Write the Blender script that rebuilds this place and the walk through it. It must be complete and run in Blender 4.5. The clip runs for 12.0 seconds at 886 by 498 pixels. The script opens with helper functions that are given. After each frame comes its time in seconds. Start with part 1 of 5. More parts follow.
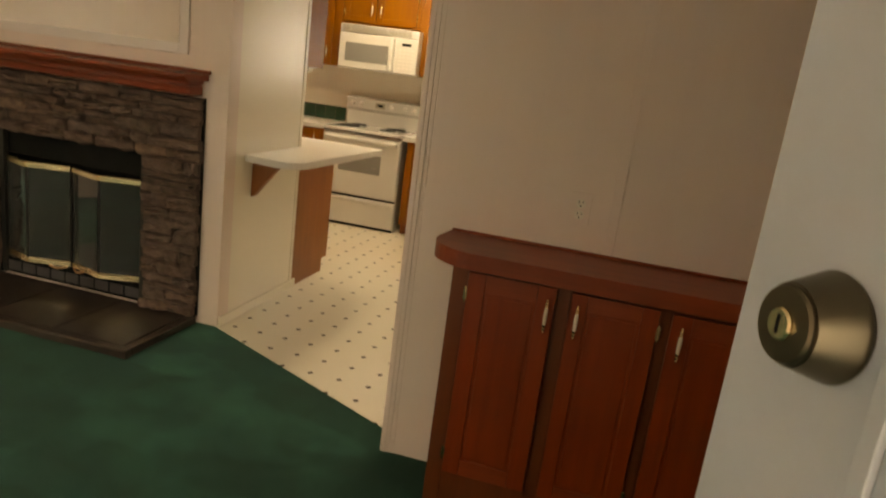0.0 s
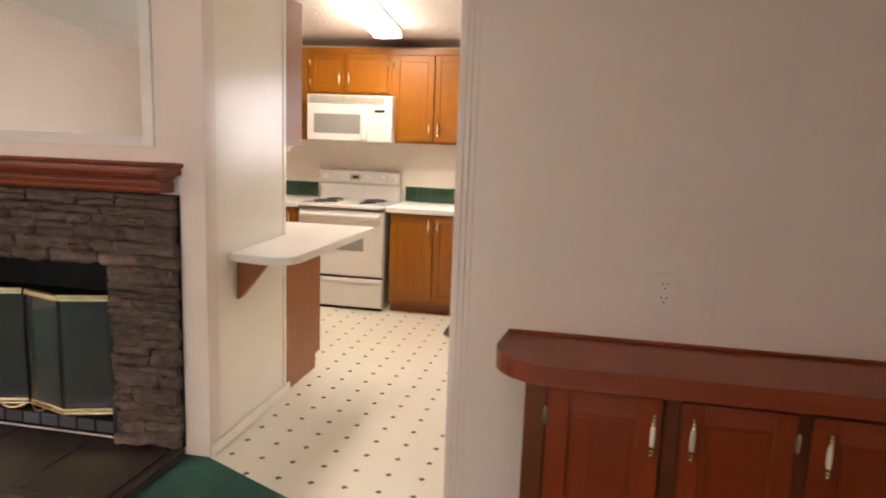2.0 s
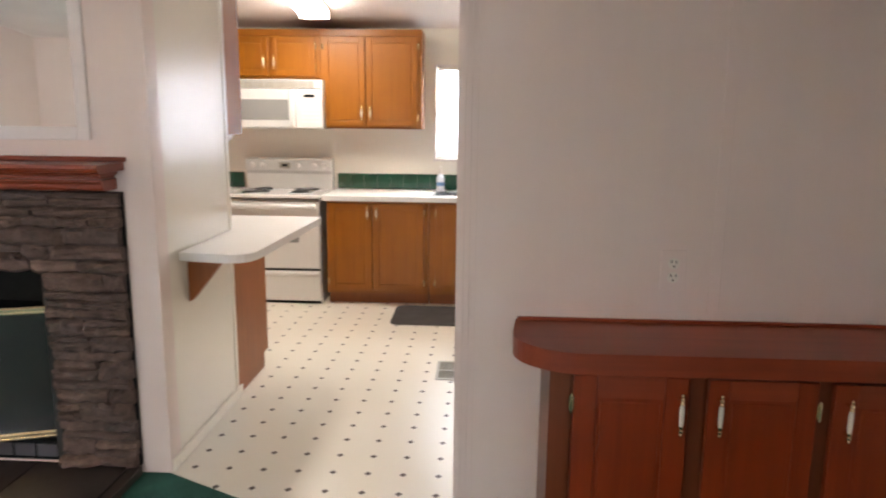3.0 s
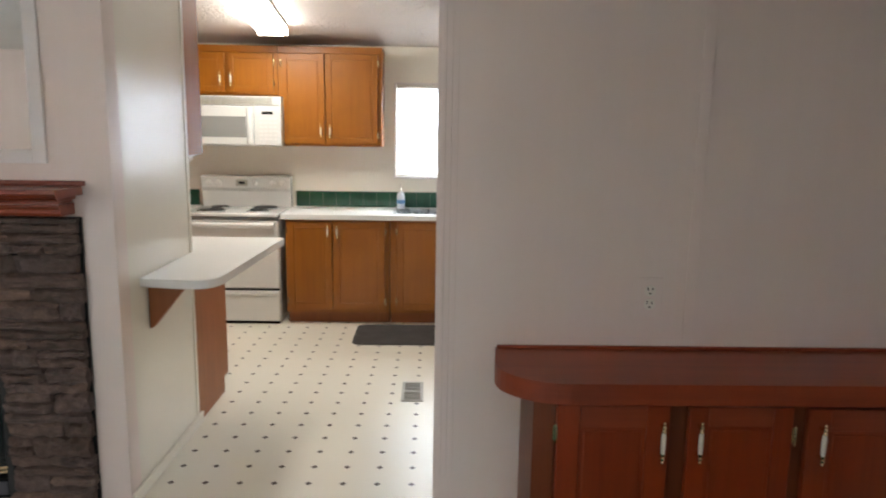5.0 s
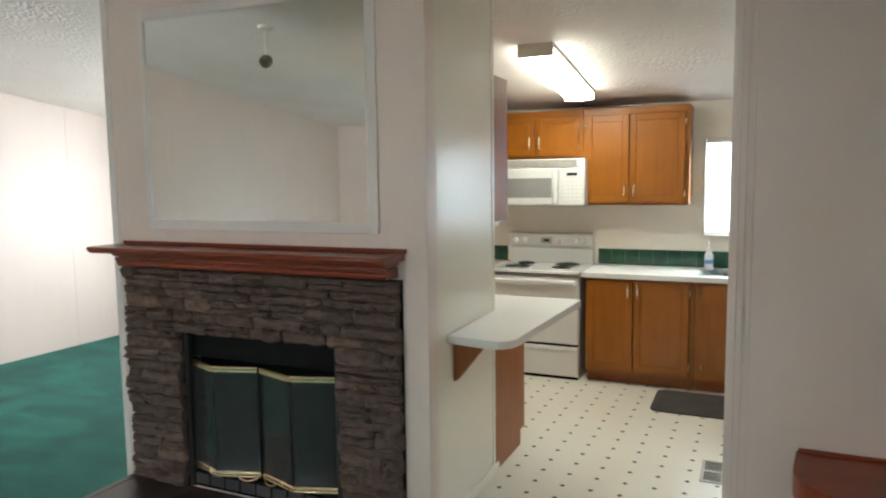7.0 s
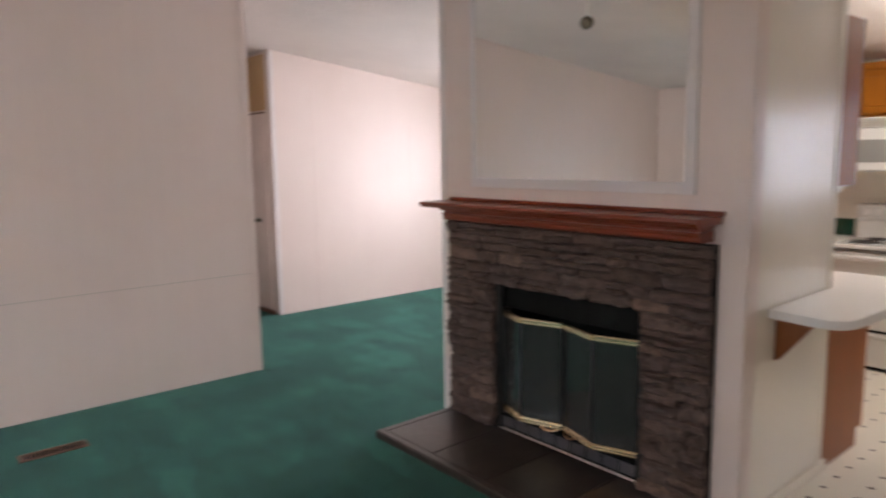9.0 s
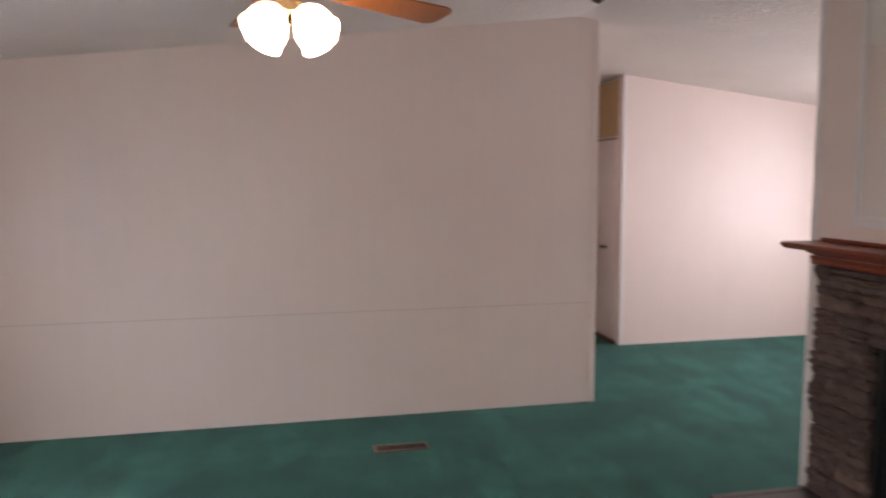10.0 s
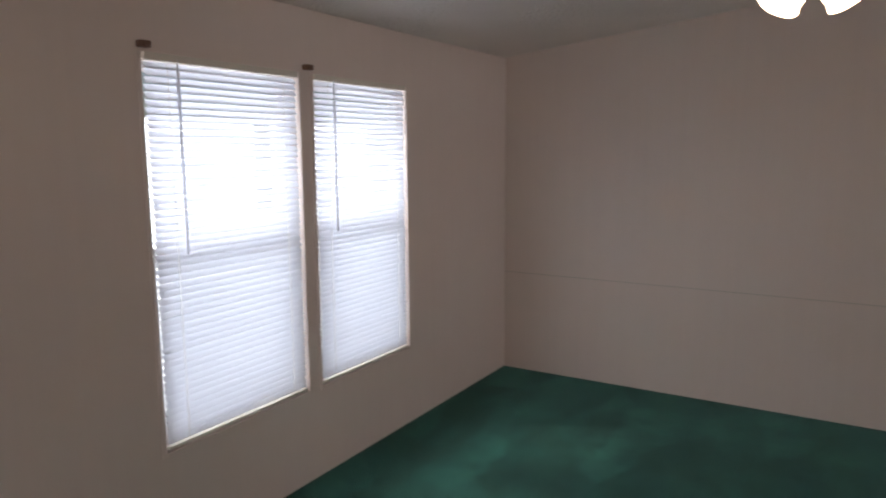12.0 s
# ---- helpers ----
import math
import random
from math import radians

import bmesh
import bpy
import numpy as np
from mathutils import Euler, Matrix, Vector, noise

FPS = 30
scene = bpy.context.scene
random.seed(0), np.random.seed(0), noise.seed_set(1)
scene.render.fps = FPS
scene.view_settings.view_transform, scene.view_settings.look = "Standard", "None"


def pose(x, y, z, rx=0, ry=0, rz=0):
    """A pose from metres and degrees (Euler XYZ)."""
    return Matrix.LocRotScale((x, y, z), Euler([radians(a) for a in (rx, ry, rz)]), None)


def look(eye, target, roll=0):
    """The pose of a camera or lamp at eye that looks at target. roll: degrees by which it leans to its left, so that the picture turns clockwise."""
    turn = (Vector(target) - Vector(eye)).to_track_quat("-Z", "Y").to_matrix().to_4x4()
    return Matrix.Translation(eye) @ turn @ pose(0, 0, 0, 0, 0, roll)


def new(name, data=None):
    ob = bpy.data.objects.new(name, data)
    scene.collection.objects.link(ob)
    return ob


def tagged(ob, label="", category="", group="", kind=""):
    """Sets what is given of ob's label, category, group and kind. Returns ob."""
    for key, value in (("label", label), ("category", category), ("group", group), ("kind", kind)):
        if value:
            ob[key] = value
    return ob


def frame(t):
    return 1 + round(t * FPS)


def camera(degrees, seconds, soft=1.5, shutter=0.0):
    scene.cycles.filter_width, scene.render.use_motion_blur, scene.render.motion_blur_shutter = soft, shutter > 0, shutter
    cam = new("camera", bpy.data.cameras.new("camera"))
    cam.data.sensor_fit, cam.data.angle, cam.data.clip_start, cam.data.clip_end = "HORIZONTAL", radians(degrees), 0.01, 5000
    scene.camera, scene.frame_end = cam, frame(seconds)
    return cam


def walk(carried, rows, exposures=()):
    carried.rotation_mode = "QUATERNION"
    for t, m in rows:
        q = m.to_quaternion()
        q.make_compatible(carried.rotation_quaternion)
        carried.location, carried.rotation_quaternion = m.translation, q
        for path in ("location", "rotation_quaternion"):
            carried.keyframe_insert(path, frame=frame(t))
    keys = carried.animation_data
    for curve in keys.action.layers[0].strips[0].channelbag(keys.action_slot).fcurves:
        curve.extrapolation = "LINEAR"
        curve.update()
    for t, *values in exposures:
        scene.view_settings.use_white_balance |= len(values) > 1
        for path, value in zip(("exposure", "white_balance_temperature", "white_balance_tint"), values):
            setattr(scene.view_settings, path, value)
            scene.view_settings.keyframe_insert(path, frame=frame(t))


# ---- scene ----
cam = camera(65.5, 12.0, soft=2.0, shutter=0.4)
PATH = [
    (0, (1.962, -3.141, 1.486), (1.348, -0.593, 0.827), 7.5),
    (0.5, (1.966, -3.055, 1.527), (1.343, -0.471, 0.999), 2.3),
    (1, (1.904, -2.905, 1.538), (1.636, -0.949, 1.219), 0.9),
    (1.5, (1.732, -2.845, 1.529), (1.491, -0.889, 1.189), 1.3),
    (2, (1.585, -2.751, 1.517), (1.218, -0.812, 1.191), 2.1),
    (2.5, (1.441, -2.696, 1.509), (1.045, -0.774, 1.123), 1.3),
    (3, (1.295, -2.687, 1.508), (1.198, -0.724, 1.142), 0.6),
    (3.5, (1.23, -2.674, 1.504), (1.309, -0.705, 1.16), 2.7),
    (3.7, (1.220, -2.672, 1.508), (1.388, -0.709, 1.185), 2.4),
    (5.3, (1.215, -2.668, 1.570), (1.149, -0.693, 1.239), -0.4),
    (5.5, (1.220, -2.668, 1.585), (0.941, -0.711, 1.276), -0.4),
    (6, (1.299, -2.706, 1.636), (0.719, -0.806, 1.409), -0.4),
    (6.5, (1.284, -2.690, 1.655), (0.568, -0.836, 1.432), -0.8),
    (6.7, (1.286, -2.692, 1.655), (0.531, -0.853, 1.448), -0.8),
    (8.3, (1.333, -2.725, 1.625), (0.177, -1.106, 1.402), -0.2),
    (8.5, (1.335, -2.722, 1.619), (0.115, -1.153, 1.396), -0.2),
    (9, (1.312, -2.692, 1.601), (-0.208, -1.421, 1.331), -0.9),
    (9.5, (1.28, -2.646, 1.602), (-0.525, -1.83, 1.324), -1.2),
    (10, (1.214, -2.558, 1.653), (-0.739, -2.175, 1.453), -0.3),
    (10.5, (1.219, -2.521, 1.655), (-0.768, -2.658, 1.473), 0.3),
    (11, (1.234, -2.57, 1.746), (-0.675, -3.122, 1.521), 0.1),
    (11.5, (1.27, -2.505, 1.723), (-0.546, -3.289, 1.429), 0.9),
    (12, (1.213, -2.437, 1.672), (-0.478, -3.468, 1.389), -0.4),
]
walk(cam, [(t, look(eye, target, roll)) for t, eye, target, roll in PATH],
     exposures=[(0.0, -0.2, 13500, 11), (0.5, -0.12, 16500, 14), (1.0, 0.28, 12500, 20), (1.5, 0.46, 10000, 18), (2.0, 0.60, 7900, 17), (2.5, 0.68, 7000, 15),
                (3.0, 0.55, 6900, 15), (3.5, 0.45, 6700, 16), (5.5, 0.2, 6500, 4), (6.5, 0.18, 6400, -1), (8.5, -0.15, 6600, 9), (9.5, -0.16, 7000, 25), (10.0, -0.35, 7000, 24), (10.5, -0.4, 7300, 32), (11.2, -0.83, 7200, 24), (12.0, -1.4, 7100, 18)])

# ---- plan, in metres ----
SOUTH, NORTH, EAST, WEST = -4.75, 3.40, 2.88, -3.49
HALL_X, HALL_Y = -5.07, 0.46
RIDGE_Y, RIDGE_Z, SOUTH_Z, NORTH_Z = -0.65, 2.79, 2.345, 2.285
BUFFET_Y, BUFFET_X = -0.755, 1.243
CHIM_L, CHIM_D = -1.90, 0.84


def ceil_z(y):
    if y < RIDGE_Y:
        return RIDGE_Z + (SOUTH_Z - RIDGE_Z) * (RIDGE_Y - y) / (RIDGE_Y - SOUTH)
    return RIDGE_Z + (NORTH_Z - RIDGE_Z) * (y - RIDGE_Y) / (NORTH - RIDGE_Y)


# ---- world and large lights ----
world = bpy.data.worlds.new("sky")
scene.world = world
world.use_nodes = True
wn = world.node_tree
sky = wn.nodes.new("ShaderNodeTexSky")
sky.sky_type, sky.sun_disc, sky.sun_elevation, sky.sun_rotation = "NISHITA", False, radians(50), radians(150)
wn.links.new(sky.outputs[0], wn.nodes["Background"].inputs[0])
wn.nodes["Background"].inputs[1].default_value = 0.12


def lamp(name, kind, energy, color, m, **extra):
    data = bpy.data.lights.new(name, kind)
    data.energy, data.color = energy, color
    for key, value in extra.items():
        setattr(data, key, value)
    ob = new(name, data)
    ob.matrix_world = m
    return ob


lamp("sun", "SUN", 2.0, (1.0, 0.95, 0.88), look((3, -6, 9), (0, 0, 0)), angle=radians(3))


def area(name, energy, color, eye, target, sx, sy):
    return lamp(name, "AREA", energy, color, look(eye, target), shape="RECTANGLE", size=sx, size_y=sy)


area("window_daylight", 92, (0.78, 0.89, 1.0), (-0.86, SOUTH - 0.30, 1.17), (-0.86, 0, 1.17), 0.80, 1.3)
area("window_daylight", 92, (0.78, 0.89, 1.0), (-1.78, SOUTH - 0.30, 1.17), (-1.78, 0, 1.17), 0.80, 1.3)
area("kitchen_window_daylight", 92, (0.84, 0.92, 1.0), (1.40, NORTH + 0.30, 1.58), (1.40, 0, 1.58), 0.9, 0.78)
area("back_window_daylight", 112, (0.88, 0.91, 1.0), (-2.95, NORTH + 0.25, 1.4), (-2.95, 0, 1.4), 1.3, 1.3)
area("doorway_daylight", 38, (0.92, 0.95, 1.0), (2.60, -3.879, 1.05), (0, -3.879, 1.05), 0.8, 1.85)

# ---- materials ----
def nodes_of(name):
    m = bpy.data.materials.new(name)
    m.use_nodes = True
    nt = m.node_tree
    return m, nt, nt.nodes["Principled BSDF"]


def coords(nt, stretch=(1, 1, 1), space="Object"):
    tc, mp = nt.nodes.new("ShaderNodeTexCoord"), nt.nodes.new("ShaderNodeMapping")
    mp.inputs["Scale"].default_value = stretch
    if space == "World":
        g = nt.nodes.new("ShaderNodeNewGeometry")
        nt.links.new(g.outputs["Position"], mp.inputs[0])
    else:
        nt.links.new(tc.outputs[space], mp.inputs[0])
    return mp.outputs[0]


def noise_tex(nt, vec, scale, detail=3.0, rough=0.55):
    n = nt.nodes.new("ShaderNodeTexNoise")
    n.inputs["Scale"].default_value, n.inputs["Detail"].default_value, n.inputs["Roughness"].default_value = scale, detail, rough
    nt.links.new(vec, n.inputs["Vector"])
    return n.outputs["Fac"]


def ramp(nt, fac, stops):
    r = nt.nodes.new("ShaderNodeValToRGB")
    els = r.color_ramp.elements
    while len(els) < len(stops):
        els.new(0.5)
    for e, (p, c) in zip(els, stops):
        e.position, e.color = p, (*c, 1) if len(c) == 3 else c
    nt.links.new(fac, r.inputs[0])
    return r.outputs[0]


def mix(nt, a, b, fac, mode="MIX"):
    m = nt.nodes.new("ShaderNodeMix")
    m.data_type, m.blend_type = "RGBA", mode
    for value, slot in ((fac, 0), (a, 6), (b, 7)):
        if isinstance(value, (int, float)):
            m.inputs[slot].default_value = value
        elif isinstance(value, tuple):
            m.inputs[slot].default_value = (*value, 1)
        else:
            nt.links.new(value, m.inputs[slot])
    return m.outputs[2]


def bump(nt, bsdf, height, strength, distance):
    b = nt.nodes.new("ShaderNodeBump")
    b.inputs["Strength"].default_value, b.inputs["Distance"].default_value = strength, distance
    nt.links.new(height, b.inputs["Height"])
    nt.links.new(b.outputs[0], bsdf.inputs["Normal"])


def shade(c, k):
    return tuple(min(1.0, v * k) for v in c)


def plain(name, color, rough=0.5, metal=0.0, vary=0.08, scale=2.0, fine=60.0, relief=0.0, spec=0.5, coat=0.0):
    m, nt, b = nodes_of(name)
    v = coords(nt)
    big = ramp(nt, noise_tex(nt, v, scale), [(0.3, shade(color, 1 - vary)), (0.7, shade(color, 1 + vary))])
    small = ramp(nt, noise_tex(nt, v, fine, 2.0), [(0.3, (1 - vary * 0.6,) * 3), (0.7, (1.0,) * 3)])
    nt.links.new(mix(nt, big, small, 1.0, "MULTIPLY"), b.inputs["Base Color"])
    r = ramp(nt, noise_tex(nt, v, scale * 4), [(0.3, (rough * 0.88,) * 3), (0.7, (min(1, rough * 1.12),) * 3)])
    b.inputs["Roughness"].default_value = rough
    if vary:
        nt.links.new(r, b.inputs["Roughness"])
    b.inputs["Metallic"].default_value = metal
    b.inputs["Specular IOR Level"].default_value = spec
    b.inputs["Coat Weight"].default_value = coat
    if relief:
        bump(nt, b, noise_tex(nt, v, fine, 3.0), 0.5, relief)
    return m


def wood(name, dark, light, stretch=(30, 30, 1.6), rough=0.38, coat=0.25):
    m, nt, b = nodes_of(name)
    v = coords(nt, stretch)
    info = nt.nodes.new("ShaderNodeObjectInfo")
    add = nt.nodes.new("ShaderNodeVectorMath")
    add.operation = "ADD"
    nt.links.new(v, add.inputs[0])
    mul = nt.nodes.new("ShaderNodeMath")
    mul.operation, mul.inputs[1].default_value = "MULTIPLY", 40
    nt.links.new(info.outputs["Random"], mul.inputs[0])
    nt.links.new(mul.outputs[0], add.inputs[1])
    grain = noise_tex(nt, add.outputs[0], 1.0, 6.0, 0.65)
    col = ramp(nt, grain, [(0.25, dark), (0.5, tuple((a + c) / 2 for a, c in zip(dark, light))), (0.78, light)])
    cloud = ramp(nt, noise_tex(nt, coords(nt, (1, 1, 1)), 5.0), [(0.3, (0.86,) * 3), (0.7, (1.0,) * 3)])
    nt.links.new(mix(nt, col, cloud, 1.0, "MULTIPLY"), b.inputs["Base Color"])
    b.inputs["Roughness"].default_value, b.inputs["Coat Weight"].default_value = rough, coat
    b.inputs["Coat Roughness"].default_value = 0.25
    bump(nt, b, grain, 0.25, 0.0008)
    return m


def wall_vinyl(name, color, rough=0.42, relief=0.25):
    m, nt, b = nodes_of(name)
    v = coords(nt, (1, 1, 1), "World")
    streak = noise_tex(nt, coords(nt, (22, 22, 0.5), "World"), 1.0, 4.0)
    col = ramp(nt, streak, [(0.25, shade(color, 0.985)), (0.75, shade(color, 1.012))])
    cloud = ramp(nt, noise_tex(nt, v, 1.1), [(0.3, (0.95, 0.945, 0.94)), (0.7, (1.0, 1.0, 1.0))])
    nt.links.new(mix(nt, col, cloud, 1.0, "MULTIPLY"), b.inputs["Base Color"])
    nt.links.new(ramp(nt, noise_tex(nt, v, 7.0), [(0.3, (rough * 0.85,) * 3), (0.7, (rough * 1.15,) * 3)]), b.inputs["Roughness"])
    if relief:
        bump(nt, b, noise_tex(nt, coords(nt, (260, 260, 90), "World"), 1.0, 3.0), relief, 0.0006)
    return m


def ceiling_texture(name, color):
    m, nt, b = nodes_of(name)
    v = coords(nt, (1, 1, 1), "World")
    vor = nt.nodes.new("ShaderNodeTexVoronoi")
    vor.feature, vor.inputs["Scale"].default_value = "SMOOTH_F1", 38
    warp = nt.nodes.new("ShaderNodeTexNoise")
    warp.inputs["Scale"].default_value = 14
    nt.links.new(v, warp.inputs["Vector"])
    sc = nt.nodes.new("ShaderNodeVectorMath")
    sc.operation, sc.inputs[3].default_value = "SCALE", 0.10
    nt.links.new(warp.outputs["Color"], sc.inputs[0])
    add = nt.nodes.new("ShaderNodeVectorMath")
    nt.links.new(v, add.inputs[0])
    nt.links.new(sc.outputs[0], add.inputs[1])
    nt.links.new(add.outputs[0], vor.inputs["Vector"])
    h = ramp(nt, vor.outputs["Distance"], [(0.15, (1, 1, 1)), (0.55, (0, 0, 0))])
    base = ramp(nt, noise_tex(nt, v, 1.2), [(0.3, shade(color, 0.93)), (0.7, shade(color, 1.03))])
    nt.links.new(base, b.inputs["Base Color"])
    b.inputs["Roughness"].default_value = 0.75
    patch = ramp(nt, noise_tex(nt, v, 1.7, 2.0), [(0.40, (0.12,) * 3), (0.60, (1.0,) * 3)])
    bump(nt, b, mix(nt, h, patch, 1.0, "MULTIPLY"), 0.9, 0.005)
    return m


def carpet_material(name):
    m, nt, b = nodes_of(name)
    v = coords(nt, (1, 1, 1), "World")
    pile = noise_tex(nt, v, 210.0, 2.0, 0.7)
    nap = noise_tex(nt, coords(nt, (1.0, 2.2, 1), "World"), 1.6, 3.0, 0.6)
    track = noise_tex(nt, coords(nt, (2.6, 1.2, 1), "World"), 0.95, 2.5, 0.5)
    base = ramp(nt, nap, [(0.35, (0.0040, 0.034, 0.0235)), (0.65, (0.0098, 0.067, 0.048))])
    lay = ramp(nt, track, [(0.43, (0.66, 0.72, 0.70)), (0.46, (0.97, 0.97, 0.97)), (0.56, (1.05, 1.03, 1.04)), (0.585, (1.42, 1.30, 1.34))])
    tuft = ramp(nt, pile, [(0.3, (0.62,) * 3), (0.7, (1.15,) * 3)])
    # strokes left by the vacuum cleaner: patches of nap lying one way or the other
    warp = nt.nodes.new("ShaderNodeTexNoise")
    warp.inputs["Scale"].default_value, warp.inputs["Detail"].default_value = 3.5, 2.0
    nt.links.new(v, warp.inputs["Vector"])
    bend, moved = nt.nodes.new("ShaderNodeVectorMath"), nt.nodes.new("ShaderNodeVectorMath")
    bend.operation, bend.inputs[3].default_value = "SCALE", 0.22
    nt.links.new(warp.outputs["Color"], bend.inputs[0])
    nt.links.new(v, moved.inputs[0])
    nt.links.new(bend.outputs[0], moved.inputs[1])
    lane = nt.nodes.new("ShaderNodeMapping")
    lane.inputs["Rotation"].default_value, lane.inputs["Scale"].default_value = (0, 0, 0.5), (1.5, 3.8, 1)
    nt.links.new(moved.outputs[0], lane.inputs[0])
    cells = nt.nodes.new("ShaderNodeTexVoronoi")
    cells.feature, cells.inputs["Scale"].default_value, cells.inputs["Smoothness"].default_value = "SMOOTH_F1", 1.0, 0.12
    nt.links.new(lane.outputs[0], cells.inputs["Vector"])
    sep = nt.nodes.new("ShaderNodeSeparateColor")
    nt.links.new(cells.outputs["Color"], sep.inputs[0])
    sweep = ramp(nt, sep.outputs[0], [(0.25, (0.70, 0.75, 0.72)), (0.45, (0.90, 0.92, 0.90)), (0.62, (1.06, 1.05, 1.05)), (0.80, (1.55, 1.38, 1.44))])
    col = mix(nt, mix(nt, mix(nt, base, lay, 1.0, "MULTIPLY"), sweep, 1.0, "MULTIPLY"), tuft, 1.0, "MULTIPLY")
    nt.links.new(col, b.inputs["Base Color"])
    b.inputs["Roughness"].default_value = 0.95
    b.inputs["Specular IOR Level"].default_value = 0.1
    b.inputs["Sheen Weight"].default_value = 0.30
    b.inputs["Sheen Tint"].default_value = (0.35, 0.8, 0.72, 1)
    bump(nt, b, pile, 0.8, 0.006)
    return m


def vinyl_material(name, ox, oy, step_x, step_y, turn):
    """Cream sheet vinyl with a small dark lozenge at each corner of a square grid."""
    m, nt, b = nodes_of(name)
    g = nt.nodes.new("ShaderNodeNewGeometry")
    mp = nt.nodes.new("ShaderNodeMapping")
    mp.vector_type = "TEXTURE"
    mp.inputs["Location"].default_value = (ox, oy, 0)
    mp.inputs["Rotation"].default_value = (0, 0, turn)
    mp.inputs["Scale"].default_value = (step_x, step_y, 1)
    nt.links.new(g.outputs["Position"], mp.inputs[0])
    sep = nt.nodes.new("ShaderNodeSeparateXYZ")
    nt.links.new(mp.outputs[0], sep.inputs[0])

    def op(kind, a, c=None):
        n = nt.nodes.new("ShaderNodeMath")
        n.operation = kind
        for value, slot in ((a, 0), (c, 1)):
            if value is None:
                continue
            if isinstance(value, (int, float)):
                n.inputs[slot].default_value = value
            else:
                nt.links.new(value, n.inputs[slot])
        return n.outputs[0]

    cell = [op("ABSOLUTE", op("SUBTRACT", op("FRACT", op("ADD", sep.outputs[k], 0.5)), 0.5)) for k in (0, 1)]
    inside = op("LESS_THAN", op("ADD", cell[0], cell[1]), 0.112)
    core = op("LESS_THAN", op("ADD", cell[0], cell[1]), 0.08)
    v = coords(nt, (1, 1, 1), "World")
    cream = ramp(nt, noise_tex(nt, v, 1.5), [(0.3, (0.72, 0.675, 0.565)), (0.7, (0.76, 0.72, 0.615))])
    fleck = ramp(nt, noise_tex(nt, v, 240.0, 2.0), [(0.35, (0.97,) * 3), (0.6, (1.0,) * 3)])
    ground = mix(nt, cream, fleck, 1.0, "MULTIPLY")
    worn = ramp(nt, noise_tex(nt, v, 30.0), [(0.3, (0.07, 0.045, 0.028)), (0.7, (0.13, 0.09, 0.058))])
    col = mix(nt, mix(nt, ground, worn, inside), (0.05, 0.031, 0.020), core)
    nt.links.new(col, b.inputs["Base Color"])
    nt.links.new(ramp(nt, noise_tex(nt, v, 5.0), [(0.3, (0.33,) * 3), (0.7, (0.37,) * 3)]), b.inputs["Roughness"])
    bump(nt, b, noise_tex(nt, v, 60.0, 2.0), 0.1, 0.0002)
    return m


def glass_material(name, tint=(0.9, 0.95, 0.93), rough=0.0, ior=1.45):
    m, nt, b = nodes_of(name)
    b.inputs["Base Color"].default_value = (*tint, 1)
    b.inputs["Roughness"].default_value, b.inputs["Transmission Weight"].default_value, b.inputs["IOR"].default_value = rough, 1.0, ior
    return m


def emitter(name, color, strength):
    m, nt, b = nodes_of(name)
    b.inputs["Base Color"].default_value = (0.9, 0.9, 0.88, 1)
    b.inputs["Emission Color"].default_value = (*color, 1)
    b.inputs["Emission Strength"].default_value = strength
    return m


def slat_material(name):
    m, nt, b = nodes_of(name)
    tr = nt.nodes.new("ShaderNodeBsdfTranslucent")
    tr.inputs[0].default_value = (0.86, 0.88, 0.92, 1)
    b.inputs["Base Color"].default_value = (0.84, 0.86, 0.90, 1)
    b.inputs["Roughness"].default_value = 0.4
    mx = nt.nodes.new("ShaderNodeMixShader")
    mx.inputs[0].default_value = 0.42
    nt.links.new(b.outputs[0], mx.inputs[1])
    nt.links.new(tr.outputs[0], mx.inputs[2])
    nt.links.new(mx.outputs[0], nt.nodes["Material Output"].inputs[0])
    return m


def stone_material(name):
    m, nt, b = nodes_of(name)
    info = nt.nodes.new("ShaderNodeObjectInfo")
    v = coords(nt, (1, 1, 1.5), "World")
    tone = ramp(nt, info.outputs["Random"], [(0.0, (0.078, 0.057, 0.049)), (0.4, (0.116, 0.083, 0.070)), (0.8, (0.094, 0.072, 0.066)), (1.0, (0.172, 0.120, 0.096))])
    grime = ramp(nt, noise_tex(nt, v, 16.0, 5.0, 0.65), [(0.28, (0.62, 0.61, 0.60)), (0.72, (1.55, 1.43, 1.38))])
    fine = ramp(nt, noise_tex(nt, v, 90.0, 4.0, 0.7), [(0.3, (0.8,) * 3), (0.7, (1.08,) * 3)])
    nt.links.new(mix(nt, mix(nt, tone, grime, 1.0, "MULTIPLY"), fine, 1.0, "MULTIPLY"), b.inputs["Base Color"])
    b.inputs["Roughness"].default_value = 0.85
    bump(nt, b, noise_tex(nt, v, 34.0, 6.0, 0.68), 0.8, 0.012)
    return m


